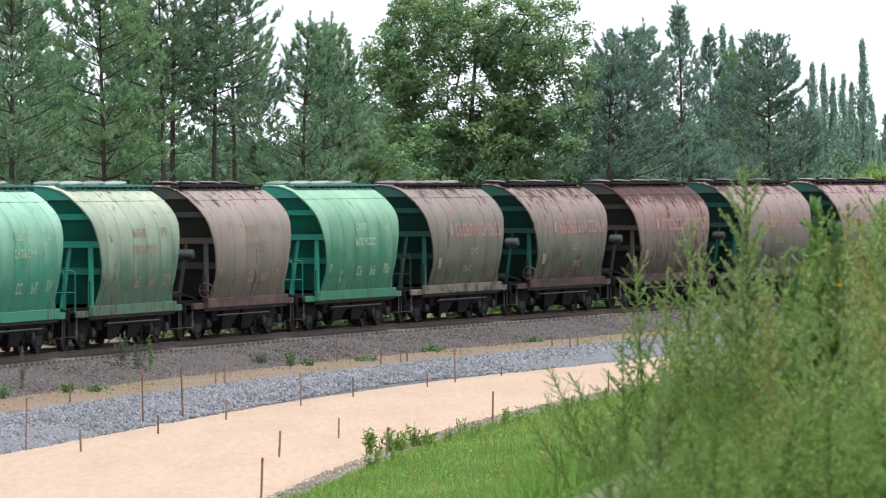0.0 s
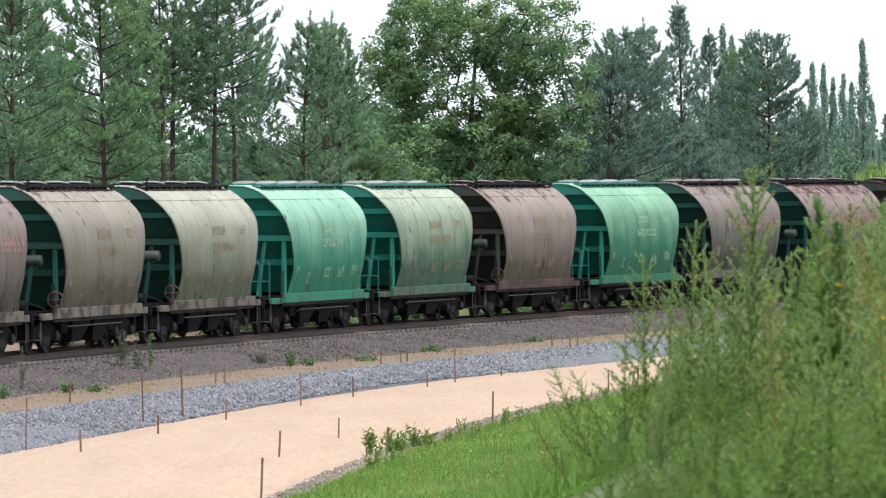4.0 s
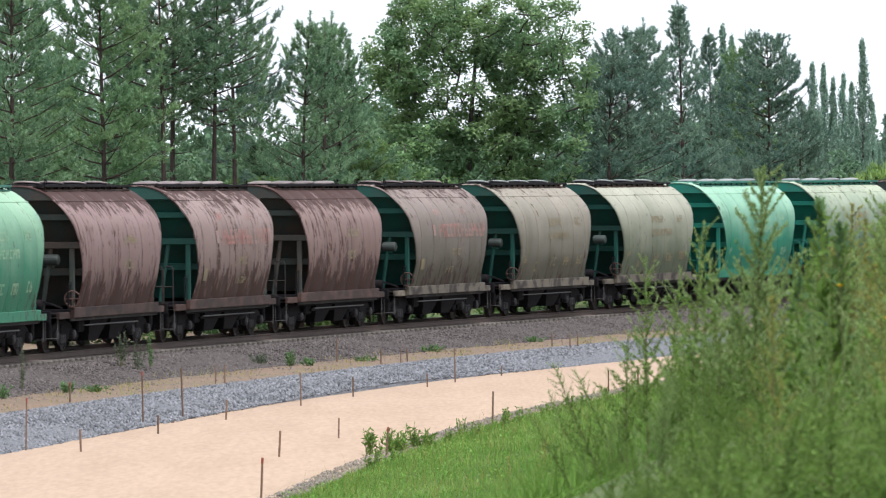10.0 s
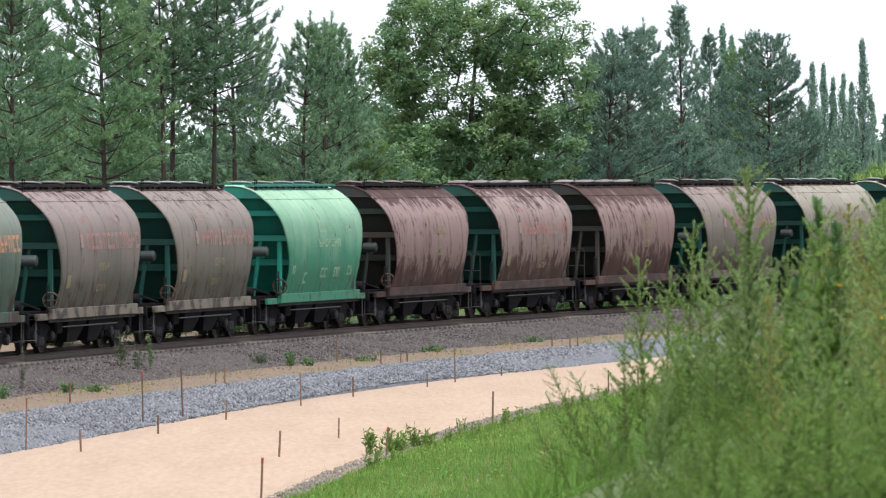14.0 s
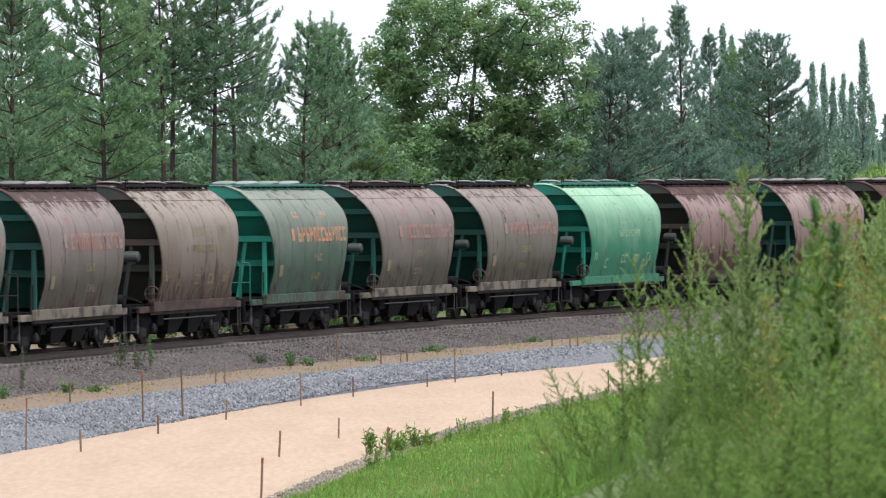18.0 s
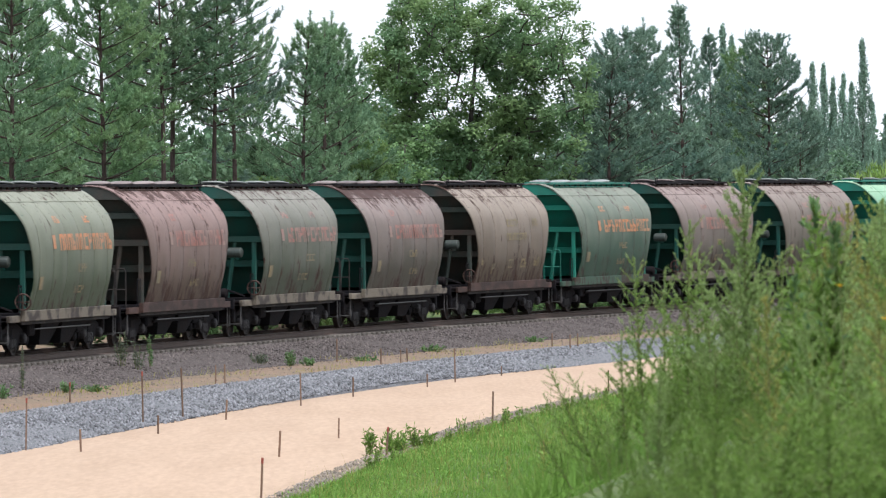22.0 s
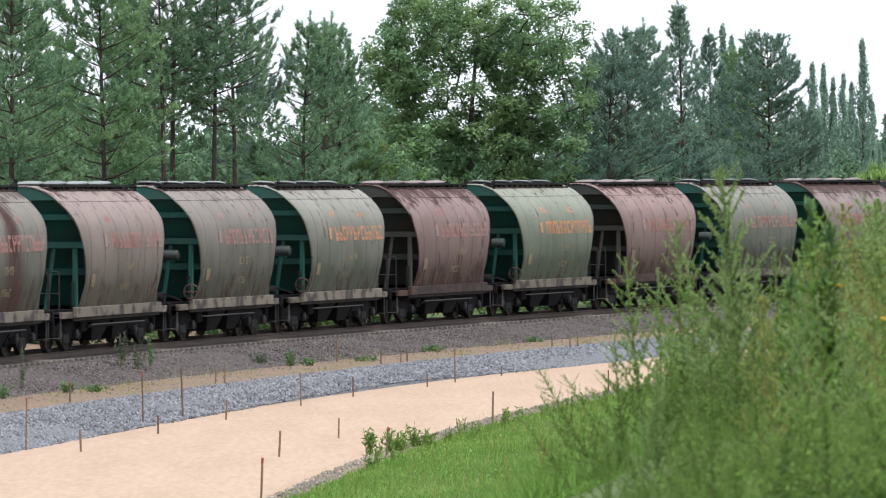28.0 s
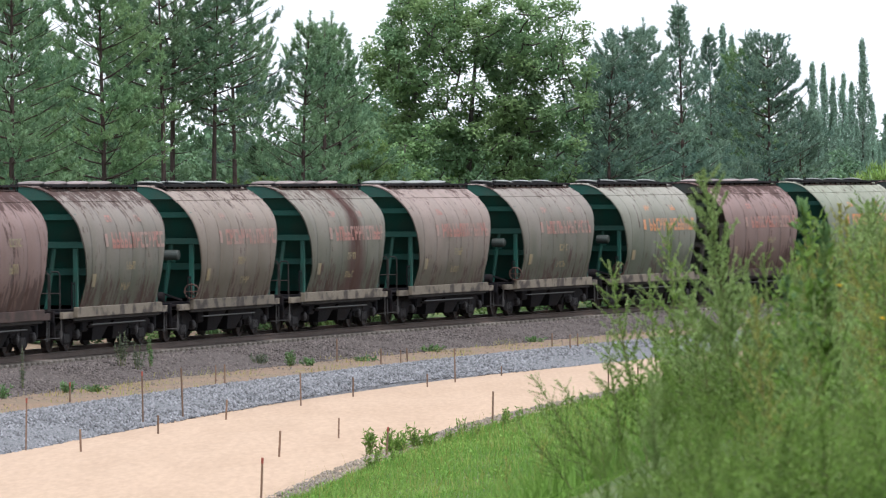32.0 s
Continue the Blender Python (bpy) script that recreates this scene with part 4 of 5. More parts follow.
    b = np.repeat(np.array(root), m, 0) + way * (long * rng.uniform(0, 0.9, len(long)))[:, None]
    w = unit(way * 0.75 + unit(rng.normal(0, 1, way.shape)) * 0.75)
    crown_part("crown", spikes(b, w, rng.uniform(0.10, 0.17, len(b)), rng.uniform(0.030, 0.050, len(b)), rng), needle, tree)
    return tree


def build_leafy(seed, name, words, clumps, middle, size, leaf, mat, bark, trunk, per=90, clump=0.55, upright=0.0, hollow=0.45, group="", trunk_r=0.2, column=False, boxy=1.0, shape=(1, 1, 0.7), slim=1.0):
    """A broad-leaved tree: clumps of leaves spread unevenly through a crown, each joined by a limb to the nearest wood."""
    rng = np.random.default_rng(seed)
    tree = thing(name, words, "shrub" if "shrub" in name else "tree", group)
    pts = []
    while len(pts) < clumps:
        p = rng.normal(0, 1, 3)
        p = p / np.linalg.norm(p) * rng.uniform(hollow, 1.0) ** 0.6
        if column:
            h, a = rng.uniform(-1, 1), rng.uniform(0, 6.28)
            p = np.array([math.cos(a), math.sin(a), 0.0]) * rng.uniform(0.1, 1) * min(1.0, 1.1 * (1.03 - h)) ** 0.8 + np.array([0, 0, h])
        p = np.sign(p) * np.abs(p) ** boxy
        bulge = 0.82 + (0.3 if boxy == 1 else 0.18) * noise.noise((p[0] * 1.7 + seed, p[1] * 1.7, p[2] * 1.7))
        pts.append(np.array(middle) + p * np.array(size) * bulge)
    pts = [p for p in pts if p[2] > 0.25]
    nodes = [np.array(p, float) for p in trunk]
    limbs = []
    top = nodes[len(nodes) // 2]
    for p in sorted(pts, key=lambda q: float(np.linalg.norm(q - top))):
        d = [float(np.linalg.norm(p - q)) + 0.8 * max(0.0, q[2] - p[2]) for q in nodes]
        q = nodes[int(np.argmin(d))]
        mid = (p + q) / 2 + rng.normal(0, 0.12, 3) * np.linalg.norm(p - q) * 0.6
        gap = float(np.linalg.norm(p - q))
        r = min(0.10, 0.018 + 0.022 * gap) * trunk_r / 0.2
        limbs.append(tube([q, mid, p], [r, r * 0.7, r * 0.35], 4, False))
        nodes += [mid, p]
    part("trunk", joined(tube(trunk, np.linspace(trunk_r, trunk_r * 0.35, len(trunk)), 8), *limbs), bark, tree, smooth=True)
    base = np.concatenate([p + unit(rng.normal(0, 1, (per, 3))) * rng.uniform(0, 1, (per, 1)) ** 0.45 * clump * np.array(shape) * rng.uniform(0.6, 1.15) for p in pts])
    way = unit(rng.normal(0, 1, base.shape) * np.array([1, 1, 0.6]) + np.array([0, 0, upright - 0.15]))
    crown_part("crown", leaves(base, way, rng.uniform(0.7, 1.3, len(base)) * leaf, rng.uniform(0.5, 0.8, len(base)) * leaf * slim, rng, 1.6), mat, tree)
    return tree


def place(ob, x, y, turn=0.0, size=1.0):
    ob.matrix_basis = pose(x, y, ground_at(x, y) - 0.05, 0, 0, turn) @ Matrix.Scale(size, 4)
    return ob


def spot(bearing, away):
    """A place by its bearing in thousandths to the right of the view's middle, and its distance."""
    return bearing * 0.001 * away, away


def again(ob, bearing, away, turn, size, mat=None):
    c = copy_thing(ob, Matrix.Identity(4))
    x, y = spot(bearing, away)
    place(c, x, y, turn, size)
    if mat:
        for o in c.children:
            if o.name.startswith("crown"):
                repaint(o, mat)
    return c


def make_trees():
    P = [build_pine(11, 14.5, 3.4, 2.5, 42, PINE_NEEDLE, 0.5), build_pine(12, 14.4, 7.3, 2.1, 30, PINE_NEEDLE, 0.45),
         build_pine(13, 11.2, 2.4, 2.3, 30, PINE_NEEDLE, 0.75, "young Scots pine with an open upswept crown"),
         build_pine(14, 10.8, 1.6, 2.5, 44, HAZE_NEEDLE, 0.45, "dense pine behind the line"),
         build_pine(15, 12.9, 1.6, 3.0, 40, HAZE_NEEDLE, 1.1, "tall haze-tinted pine with a narrow spire"),
         build_pine(16, 11.2, 2.0, 2.6, 38, HAZE_NEEDLE, 0.40, "broad-topped pine with open limbs")]
    for ob, bearing, away, turn, size in ((P[0], -58.8, 230, 0, 0.98), (P[1], -38.0, 240, 40, 1.0), (P[2], -19.5, 250, 0, 0.98), (P[3], 22.6, 300, 0, 1.02), (P[4], 33.1, 310, 0, 1.0), (P[5], 44.6, 318, 0, 1.03)):
        x, y = spot(bearing, away)
        place(ob, x, y, turn, size)
    # left group
    again(P[0], -45.8, 236, 130, 0.98, FRESH_NEEDLE)
    again(P[1], -36.6, 242, 200, 1.04)
    again(P[1], -31.2, 242, 250, 0.98)
    again(P[1], -28.1, 246, 90, 0.96, HAZE_NEEDLE)
    again(P[2], -53.6, 275, 40, 0.98)
    again(P[0], -65, 250, 80, 1.0)
    again(P[0], -52.0, 262, 20, 0.68, PINE_NEEDLE)
    again(P[0], -57.5, 258, 210, 0.84, FRESH_NEEDLE)
    again(P[0], -41.0, 262, 60, 0.84, PINE_NEEDLE)
    again(P[2], -16.1, 256, 150, 0.98)
    again(P[3], -14.8, 262, 50, 0.86, PINE_NEEDLE)
    again(P[3], -11.0, 268, 250, 0.76, PINE_NEEDLE)
    again(P[5], -24.6, 262, 330, 0.62, PINE_NEEDLE)
    again(P[2], -13.2, 258, 300, 1.0)
    again(P[2], -23.4, 262, 220, 0.90)
    again(P[5], -21.8, 252, 70, 0.50, YOUNG_NEEDLE)
    again(P[5], -26.5, 256, 120, 0.50, YOUNG_NEEDLE)
    again(P[5], -10.2, 258, 170, 0.60, YOUNG_NEEDLE)
    again(P[3], -16.5, 254, 30, 0.48, YOUNG_NEEDLE)
    again(P[3], -34.0, 256, 80, 0.50, YOUNG_NEEDLE)
    again(P[5], -44.0, 240, 10, 0.46, YOUNG_NEEDLE)
    again(P[3], -54.0, 238, 200, 0.44, YOUNG_NEEDLE)
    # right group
    again(P[2], 17.4, 300, 20, 0.88, HAZE_NEEDLE)
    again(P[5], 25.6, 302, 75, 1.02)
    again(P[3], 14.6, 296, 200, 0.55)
    again(P[2], 29.3, 312, 190, 1.08, HAZE_NEEDLE)
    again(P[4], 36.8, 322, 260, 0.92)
    again(P[2], 39.6, 330, 40, 0.86, HAZE_NEEDLE)
    again(P[5], 42.0, 326, 10, 0.98, FRESH_NEEDLE)
    again(P[3], 48.4, 322, 100, 0.82)
    again(P[3], 31.0, 316, 160, 0.70)
    again(P[3], 36.5, 312, 310, 0.62)
    again(P[3], 41.0, 314, 60, 0.60)
    # the big oak
    oak = build_leafy(21, "oak_tree", "large oak with a dark forked trunk and deep green crown", 560, (0.2, 0, 8.2), (5.4, 3.6, 5.0), 0.145, OAK_LEAF, OAK_BARK,
                      [(-0.3, 0, -0.3), (-0.5, 0, 1.6), (-1.3, 0, 3.2), (-1.9, 0.1, 4.8), (-2.0, 0.2, 6.5), (-1.6, 0.2, 8.5)], 130, 0.50, hollow=0.15, boxy=0.8, trunk_r=0.24)
    place(oak, *spot(2.6, 285), 0, 1.08)
    for bend in (((-0.4, 0, 0.4), (0.9, 0.2, 3.2), (1.6, 0.3, 5.5), (2.4, 0.2, 8.0)), ((-0.4, 0, 1.0), (0.2, -0.3, 4.0), (0.3, -0.3, 7.0), (0.6, -0.2, 10.5))):
        part("limb", tube(bend, np.linspace(0.17, 0.05, len(bend)), 7), OAK_BARK, oak, smooth=True)
    # aspens farther on, haze put into their pale leaf colour, and a belt of wood behind
    aspen = build_leafy(31, "aspen_tree", "slender aspen paled for haze, with a thin upright crown", 210, (0, 0, 7.0), (0.8, 0.7, 5.9), 0.12, ASPEN_LEAF, OAK_BARK,
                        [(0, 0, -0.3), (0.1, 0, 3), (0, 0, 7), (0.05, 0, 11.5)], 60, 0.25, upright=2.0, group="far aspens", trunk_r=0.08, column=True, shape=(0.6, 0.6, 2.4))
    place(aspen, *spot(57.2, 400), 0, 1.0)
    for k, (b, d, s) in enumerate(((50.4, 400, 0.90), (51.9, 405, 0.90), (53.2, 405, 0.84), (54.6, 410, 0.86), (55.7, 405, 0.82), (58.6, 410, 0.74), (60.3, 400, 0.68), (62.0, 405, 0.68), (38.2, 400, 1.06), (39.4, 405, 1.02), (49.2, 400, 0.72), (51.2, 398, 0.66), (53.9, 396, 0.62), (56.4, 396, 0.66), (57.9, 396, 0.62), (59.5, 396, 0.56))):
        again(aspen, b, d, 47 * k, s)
    bush = build_leafy(41, "shrub", "leafy green shrub at the edge of the wood", 60, (0, 0, 1.7), (1.9, 1.6, 1.7), 0.13, SHRUB_LEAF, OAK_BARK, [(0, 0, -0.2), (0, 0, 0.7), (0.1, 0, 1.5)], 52, 0.5,
                       group="undergrowth shrubs", trunk_r=0.08)
    tall = build_leafy(42, "shrub", "tall dark shrub under the pines", 80, (0, 0, 2.6), (2.1, 1.8, 2.5), 0.14, DARK_LEAF, OAK_BARK, [(0, 0, -0.2), (0, 0, 1.0), (-0.1, 0, 2.4)], 52, 0.55,
                       group="undergrowth shrubs", trunk_r=0.09)
    place(bush, *spot(-26, 258), 0, 1.15)
    place(tall, *spot(-50, 262), 0, 1.2)
    rng = np.random.default_rng(5)
    for k in range(20):
        b = -64 + k * 6.6 + rng.uniform(-1.5, 1.5)
        away = max(236, 276 + b * 0.95 + rng.uniform(0, 20))
        again(tall, b, away, rng.uniform(0, 360), rng.uniform(0.95, 1.45), SHRUB_LEAF if k % 3 == 1 else None)
    for k in range(17):
        b = -62 + k * 7.5 + rng.uniform(-1.5, 1.5)
        away = max(228, 264 + b * 0.95 + rng.uniform(0, 8))
        again(bush, b, away, rng.uniform(0, 360), rng.uniform(0.85, 1.3), YOUNG_NEEDLE if k % 3 == 0 else None)
    young = build_leafy(43, "birch_tree", "young bushy birch with light green leaves", 90, (0, 0, 4.0), (2.1, 1.7, 3.4), 0.14, SHRUB_LEAF, OAK_BARK,
                        [(0, 0, -0.2), (0.05, 0, 2), (0, 0, 4.5), (0.1, 0, 6.3)], 75, 0.5, group="young birches", trunk_r=0.09)
    place(young, *spot(-5.5, 262), 0, 1.08)
    for k, (b, d, s) in enumerate(((-9.5, 268, 1.0), (-17, 275, 0.9), (10, 300, 0.75), (13, 310, 0.7), (-30, 275, 0.8), (-58, 270, 0.8), (-44, 285, 0.85), (-37.5, 285, 1.0), (-40.5, 292, 0.9), (-2.5, 290, 0.8))):
        again(young, b, d, 71 * k, s, PINE_NEEDLE if k % 2 else None)
    # bright willows on the far side where the line bends away
    willow = build_leafy(44, "willow_shrub", "bright yellow-green willow shrub beside the line", 60, (0, 0, 2.9), (2.3, 1.6, 2.5), 0.34, WILLOW_LEAF, OAK_BARK, [(0, 0, -0.2), (0, 0, 1.2), (0.1, 0, 2.8)], 150, 0.42,
                         upright=1.8, slim=0.22, group="bright willows", trunk_r=0.07)
    place(willow, *spot(55.8, 328), 0, 1.12)
    again(willow, 60.8, 335, 120, 1.2)
    again(willow, 51.8, 335, 60, 1.04)
    # an unseen wood beside the bend, added to darken the wagons' reflections, and the wood beyond, each as one mass of
    # clumps
    rng = np.random.default_rng(9)
    base = []
    for k in range(520):
        s, q = rng.uniform(112, 330), rng.uniform(11, 34)
        x, y, _ = at(s, q)
        base.append(np.array([x, y, 0.3 + 11.0 * rng.uniform(0, 1)]) + rng.normal(0, 0.9, (40, 3)))
    base = np.concatenate(base)
    lot = leaves(base, unit(rng.normal(0, 1, base.shape)), rng.uniform(0.5, 0.9, len(base)), rng.uniform(0.35, 0.6, len(base)), rng)
    tagged(new("side_wood", fast_mesh("side_wood", lot[0], lot[1], DARK_LEAF)), "unseen green woodland added beside the bend of the line", "woodland", kind="stuff")
    base = []
    for k in range(3600):
        b = rng.uniform(-75, 75)
        away = rng.uniform(345, 380) + max(0, b) * 1.5
        high = float(np.interp(b, (-75, -42, -37, -30, -20, -9, 0, 12, 20, 45, 50, 60), (9.5, 9.0, 7.5, 7.2, 7.0, 9.0, 7.2, 6.5, 8.5, 9.0, 8.8, 8.0)))
        lift = 0.3 + (high - 1.5 + 1.6 * noise.noise((b * 0.12, 3.0, 0.0)) + 2.2 * noise.noise((b * 0.5, 8.0, 0.0))) * rng.uniform(0, 1) ** 0.8
        x, y = spot(b, away)
        base.append(np.array([x, y, lift]) + rng.normal(0, 0.7, (45, 3)))
    base = np.concatenate(base)
    lot = leaves(base, unit(rng.normal(0, 1, base.shape)), rng.uniform(0.25, 0.5, len(base)), rng.uniform(0.18, 0.3, len(base)), rng, 1.2)
    tagged(new("far_wood", fast_mesh("far_wood", lot[0], lot[1], DARK_LEAF)), "dark belt of woodland behind the trees", "woodland", kind="stuff")


make_trees()


# ---- stakes along the sand ----
def stake(s, q, height, red=False, lean=0.0):
    g = thing("survey_stake", "thin wooden survey stake with a red-painted top" if red else "thin weathered wooden survey stake in the ground", "stake", "survey stakes")
    x, y, _ = at(s, q)
    z = float(np.interp(q, STAKE_Q, STAKE_Z)) + at(s)[2]
    g.matrix_basis = pose(x, y, z, lean * 0.4, lean, s * 37 % 90)
    w = 0.017
    top = height - (0.10 if red else 0.0)
    part("post", slab(-w, w, -w, w, -0.12, top, 0.004), STAKE_WOOD, g)
    if red:
        part("painted_top", slab(-w - 0.002, w + 0.002, -w - 0.002, w + 0.002, top, height, 0.005), STAKE_RED, g, "red painted stake top")


STAKE_Q = (3.0, 4.2, 6.6, 7.2, 10.2, 10.8, 17.2, 19.0)
STAKE_Z = (-0.4, -0.66, -0.74, -0.68, -0.80, -0.91, -0.91, -0.95)
stake(-51.0, 10.9, 1.05, True, 1.0)
stake(-23.1, 6.3, 0.49, True)
stake(-52.0, 12.2, 0.45, False, -2.0)
stake(-34.3, 10.3, 1.10, True, -1.5)
stake(-40.6, 11.8, 0.40)
stake(-30.0, 10.4, 1.10, False, -2.0)
stake(-6.9, 6.5, 0.52)
stake(-5.8, 6.5, 0.52)
stake(-30.5, 11.5, 0.46, False, 2.5)
stake(-19.2, 11.2, 0.80, False, -1.0)
stake(-54.7, 16.6, 0.50, False, 3.0)
stake(-75.0, 19.0, 0.72, True, 2.0)
stake(-43.7, 16.2, 0.43, False, 1.0)
stake(16.4, 4.6, 0.66)
stake(-11.2, 11.0, 0.49)
stake(15.2, 6.2, 0.46)
stake(16.9, 6.4, 0.38)
stake(18.2, 6.3, 0.40, False, -3.0)
stake(-2.1, 11.2, 0.35)
stake(2.8, 11.0, 0.92, False, -1.0)
stake(9.8, 10.9, 0.27)
stake(-32.9, 18.0, 0.72, False, 1.5)
stake(-53.8, 18.6, 0.58, True, 6.0)
stake(34.9, 6.9, 0.48)
stake(32.7, 8.0, 0.49)
stake(34.6, 7.8, 0.48)
stake(-7.6, 17.0, 0.58)
stake(0.8, 16.4, 0.46)


# ---- loose stones ----
def stones(name, label, count, s0, s1, q0, q1, height, size, mat, seed, shift=((-200, 200), (0, 0)), power=2):
    """Many small angular stones strewn along the line."""
    rng = np.random.default_rng(seed)
    s, u = s0 + (s1 - s0) * rng.uniform(0, 1, count) ** 1.35, rng.uniform(0, 1, count)
    q = q0 + (q1 - q0) * u + np.interp(s, *shift) * u ** power
    a = np.interp(s, LINE_S, LINE_A)
    x, y = np.interp(s, LINE_S, LINE_X) + q * np.cos(a), np.interp(s, LINE_S, LINE_Y) - q * np.sin(a)
    z = np.interp(q, *height) + np.interp(s, LINE_S, LINE_Z)
    r = rng.uniform(0.5, 1.3, (count, 1)) * size
    corner = np.array([(1, 0, 0), (-1, 0, 0), (0, 1, 0), (0, -1, 0), (0, 0, 1), (0, 0, -0.6)])
    v = np.stack([x, y, z], 1)[:, None, :] + (corner[None] * rng.uniform(0.6, 1.3, (count, 6, 3)) + rng.normal(0, 0.15, (count, 6, 3))) * r[:, None, :]
    tri = np.array([(0, 2, 4), (2, 1, 4), (1, 3, 4), (3, 0, 4), (2, 0, 5), (3, 1, 5)])
    f = (np.arange(count) * 6)[:, None, None] + tri[None]
    tagged(new(name, fast_mesh(name, v.reshape(-1, 3), f.reshape(-1, 3), mat)), label, name.split("_")[-1], kind="stuff")


stones("gravel_stones", "fresh blue-grey crushed stones on the gravel bed", 50000, -75, 60, 6.75, 10.5, ((6.2, 6.7, 7.4, 9.2, 10.4, 10.9), (-0.9, -0.73, -0.66, -0.68, -0.88, -0.93)), 0.043, GRAVEL, 1, ((-150, -50, 0, 26, 160), (0.6, 0.4, -0.4, 0.5, 2.0)))
stones("ballast_stones", "old brown-grey ballast stones beside the rails", 24000, -50, 75, 1.42, 4.3, ((0.9, 1.9, 2.4, 4.1, 4.4), (-0.27, -0.262, -0.275, -0.66, -0.69)), 0.042, BALLAST, 2)
stones("verge_stones", "scattered stones on the sandy verge", 2500, -60, 60, 4.1, 6.9, ((4.1, 6.9), (-0.67, -0.76)), 0.03, BALLAST, 3)
stones("sand_edge_stones", "grey-brown grit along the edge of the sand", 9000, -95, 25, 16.95, 17.5, ((16.5, 20.6), (-0.91, -0.94)), 0.028, GRIT, 4, ((-160, -75, -30, 0, 60), (3.0, 2.1, 0.4, -0.4, -1.0)), 0)


# ---- grass ----
def grass(name, label, count, place_at, height, width, mat, seed):
    rng = np.random.default_rng(seed)
    x, y = place_at(rng, count)
    z = ground_height(x, y) - 0.02
    base = np.stack([x, y, z], 1)
    way = unit(np.array([0.0, 0.0, 1.0]) + rng.normal(0, 0.32, (len(x), 3)))
    tall = height * rng.uniform(0.5, 1.4, len(x)) * (0.75 + 0.5 * np.array([noise.noise((a * 0.35, b * 0.35, 1.0)) for a, b in zip(x, y)]) + 0.25)
    lot = spikes(base, way, tall, np.full(len(x), width), rng)
    tagged(new(name, fast_mesh(name, lot[0], lot[1], mat)), label, "grass", kind="stuff")


def on_bank(rng, n):
    s, q = rng.uniform(-110, 15, n), 17.55 + rng.uniform(0, 1, n) ** 1.3 * 12
    q = q + np.interp(s, (-160, -75, -30, 0, 60), (3.0, 2.1, 0.4, -0.4, -1.0))
    a = np.interp(s, LINE_S, LINE_A)
    return np.interp(s, LINE_S, LINE_X) + q * np.cos(a), np.interp(s, LINE_S, LINE_Y) - q * np.sin(a)


def behind_line(rng, n):
    s, q = rng.uniform(-30, 120, n), rng.uniform(-26, -17, n)
    a = np.interp(s, LINE_S, LINE_A)
    return np.interp(s, LINE_S, LINE_X) + q * np.cos(a), np.interp(s, LINE_S, LINE_Y) - q * np.sin(a)


def herbs(name, label, count, place_at, size, mat, seed):
    rng = np.random.default_rng(seed)
    x, y = place_at(rng, count)
    x, y = np.repeat(x, 22) + rng.normal(0, 0.12, count * 22), np.repeat(y, 22) + rng.normal(0, 0.2, count * 22)
    base = np.stack([x, y, ground_height(x, y) + np.abs(rng.normal(0, 0.09, len(x)))], 1)
    long = size * rng.uniform(0.5, 1.3, len(x))
    lot = leaves(base, unit(rng.normal(0, 1, base.shape) + np.array([0, 0, 0.8])), long, long * 0.4, rng)
    tagged(new(name, fast_mesh(name, lot[0], lot[1], mat)), label, "herbs", kind="stuff")


herbs("bank_herbs", "low leafy herbs in the grass on the bank", 1500, on_bank, 0.07, GRASS_BLADE, 15)
grass("bank_grass", "lush green grass on the bank beside the sand", 130000, on_bank, 0.13, 0.018, GRASS_BLADE, 5)
grass("dry_grass", "ochre seed stalks in the grass on the bank", 7000, on_bank, 0.36, 0.012, WEED_DRY, 16)
grass("far_side_grass", "yellow-green grass behind the railway", 9000, behind_line, 0.2, 0.03, WEED_DRY, 6)


def on_verge(rng, n):
    s, q = rng.uniform(-60, 70, n), rng.uniform(3.7, 7.0, n)
    keep = np.array([noise.noise((a * 0.3, b * 0.9, 4.0)) for a, b in zip(s, q)]) > 0.05
    s, q = s[keep], q[keep]
    a = np.interp(s, LINE_S, LINE_A)
    return np.interp(s, LINE_S, LINE_X) + q * np.cos(a), np.interp(s, LINE_S, LINE_Y) - q * np.sin(a)


grass("verge_grass", "sparse dry yellow-green grass on the sandy verge", 9000, on_verge, 0.2, 0.02, WEED_DRY, 17)


# ---- small weeds by the line ----
def tuft_lot(rng, stems, height, spread, per, leaf, slim=0.25):
    stem_lots, base, way = [], [], []
    for k in range(stems):
        a, r = rng.uniform(0, 6.28), rng.uniform(0, spread)
        foot = np.array([r * math.cos(a) * 0.5, r * math.sin(a) * 0.5, 0])
        tip = np.array([r * math.cos(a), r * math.sin(a), height * rng.uniform(0.6, 1.05)])
        stem_lots.append(tube([foot, (foot + tip) / 2 + rng.normal(0, 0.02, 3), tip], [0.008, 0.006, 0.003], 4, False))
        t = rng.uniform(0.15, 1.0, (per, 1))
        base.append(foot + (tip - foot) * t)
        way.append(unit(rng.normal(0, 1, (per, 3)) + np.array([0, 0, 0.7])))
    base, way = np.concatenate(base), np.concatenate(way)
    size = leaf * rng.uniform(0.5, 1.3, len(base))
    return joined(*stem_lots), leaves(base, way, size, size * slim, rng)


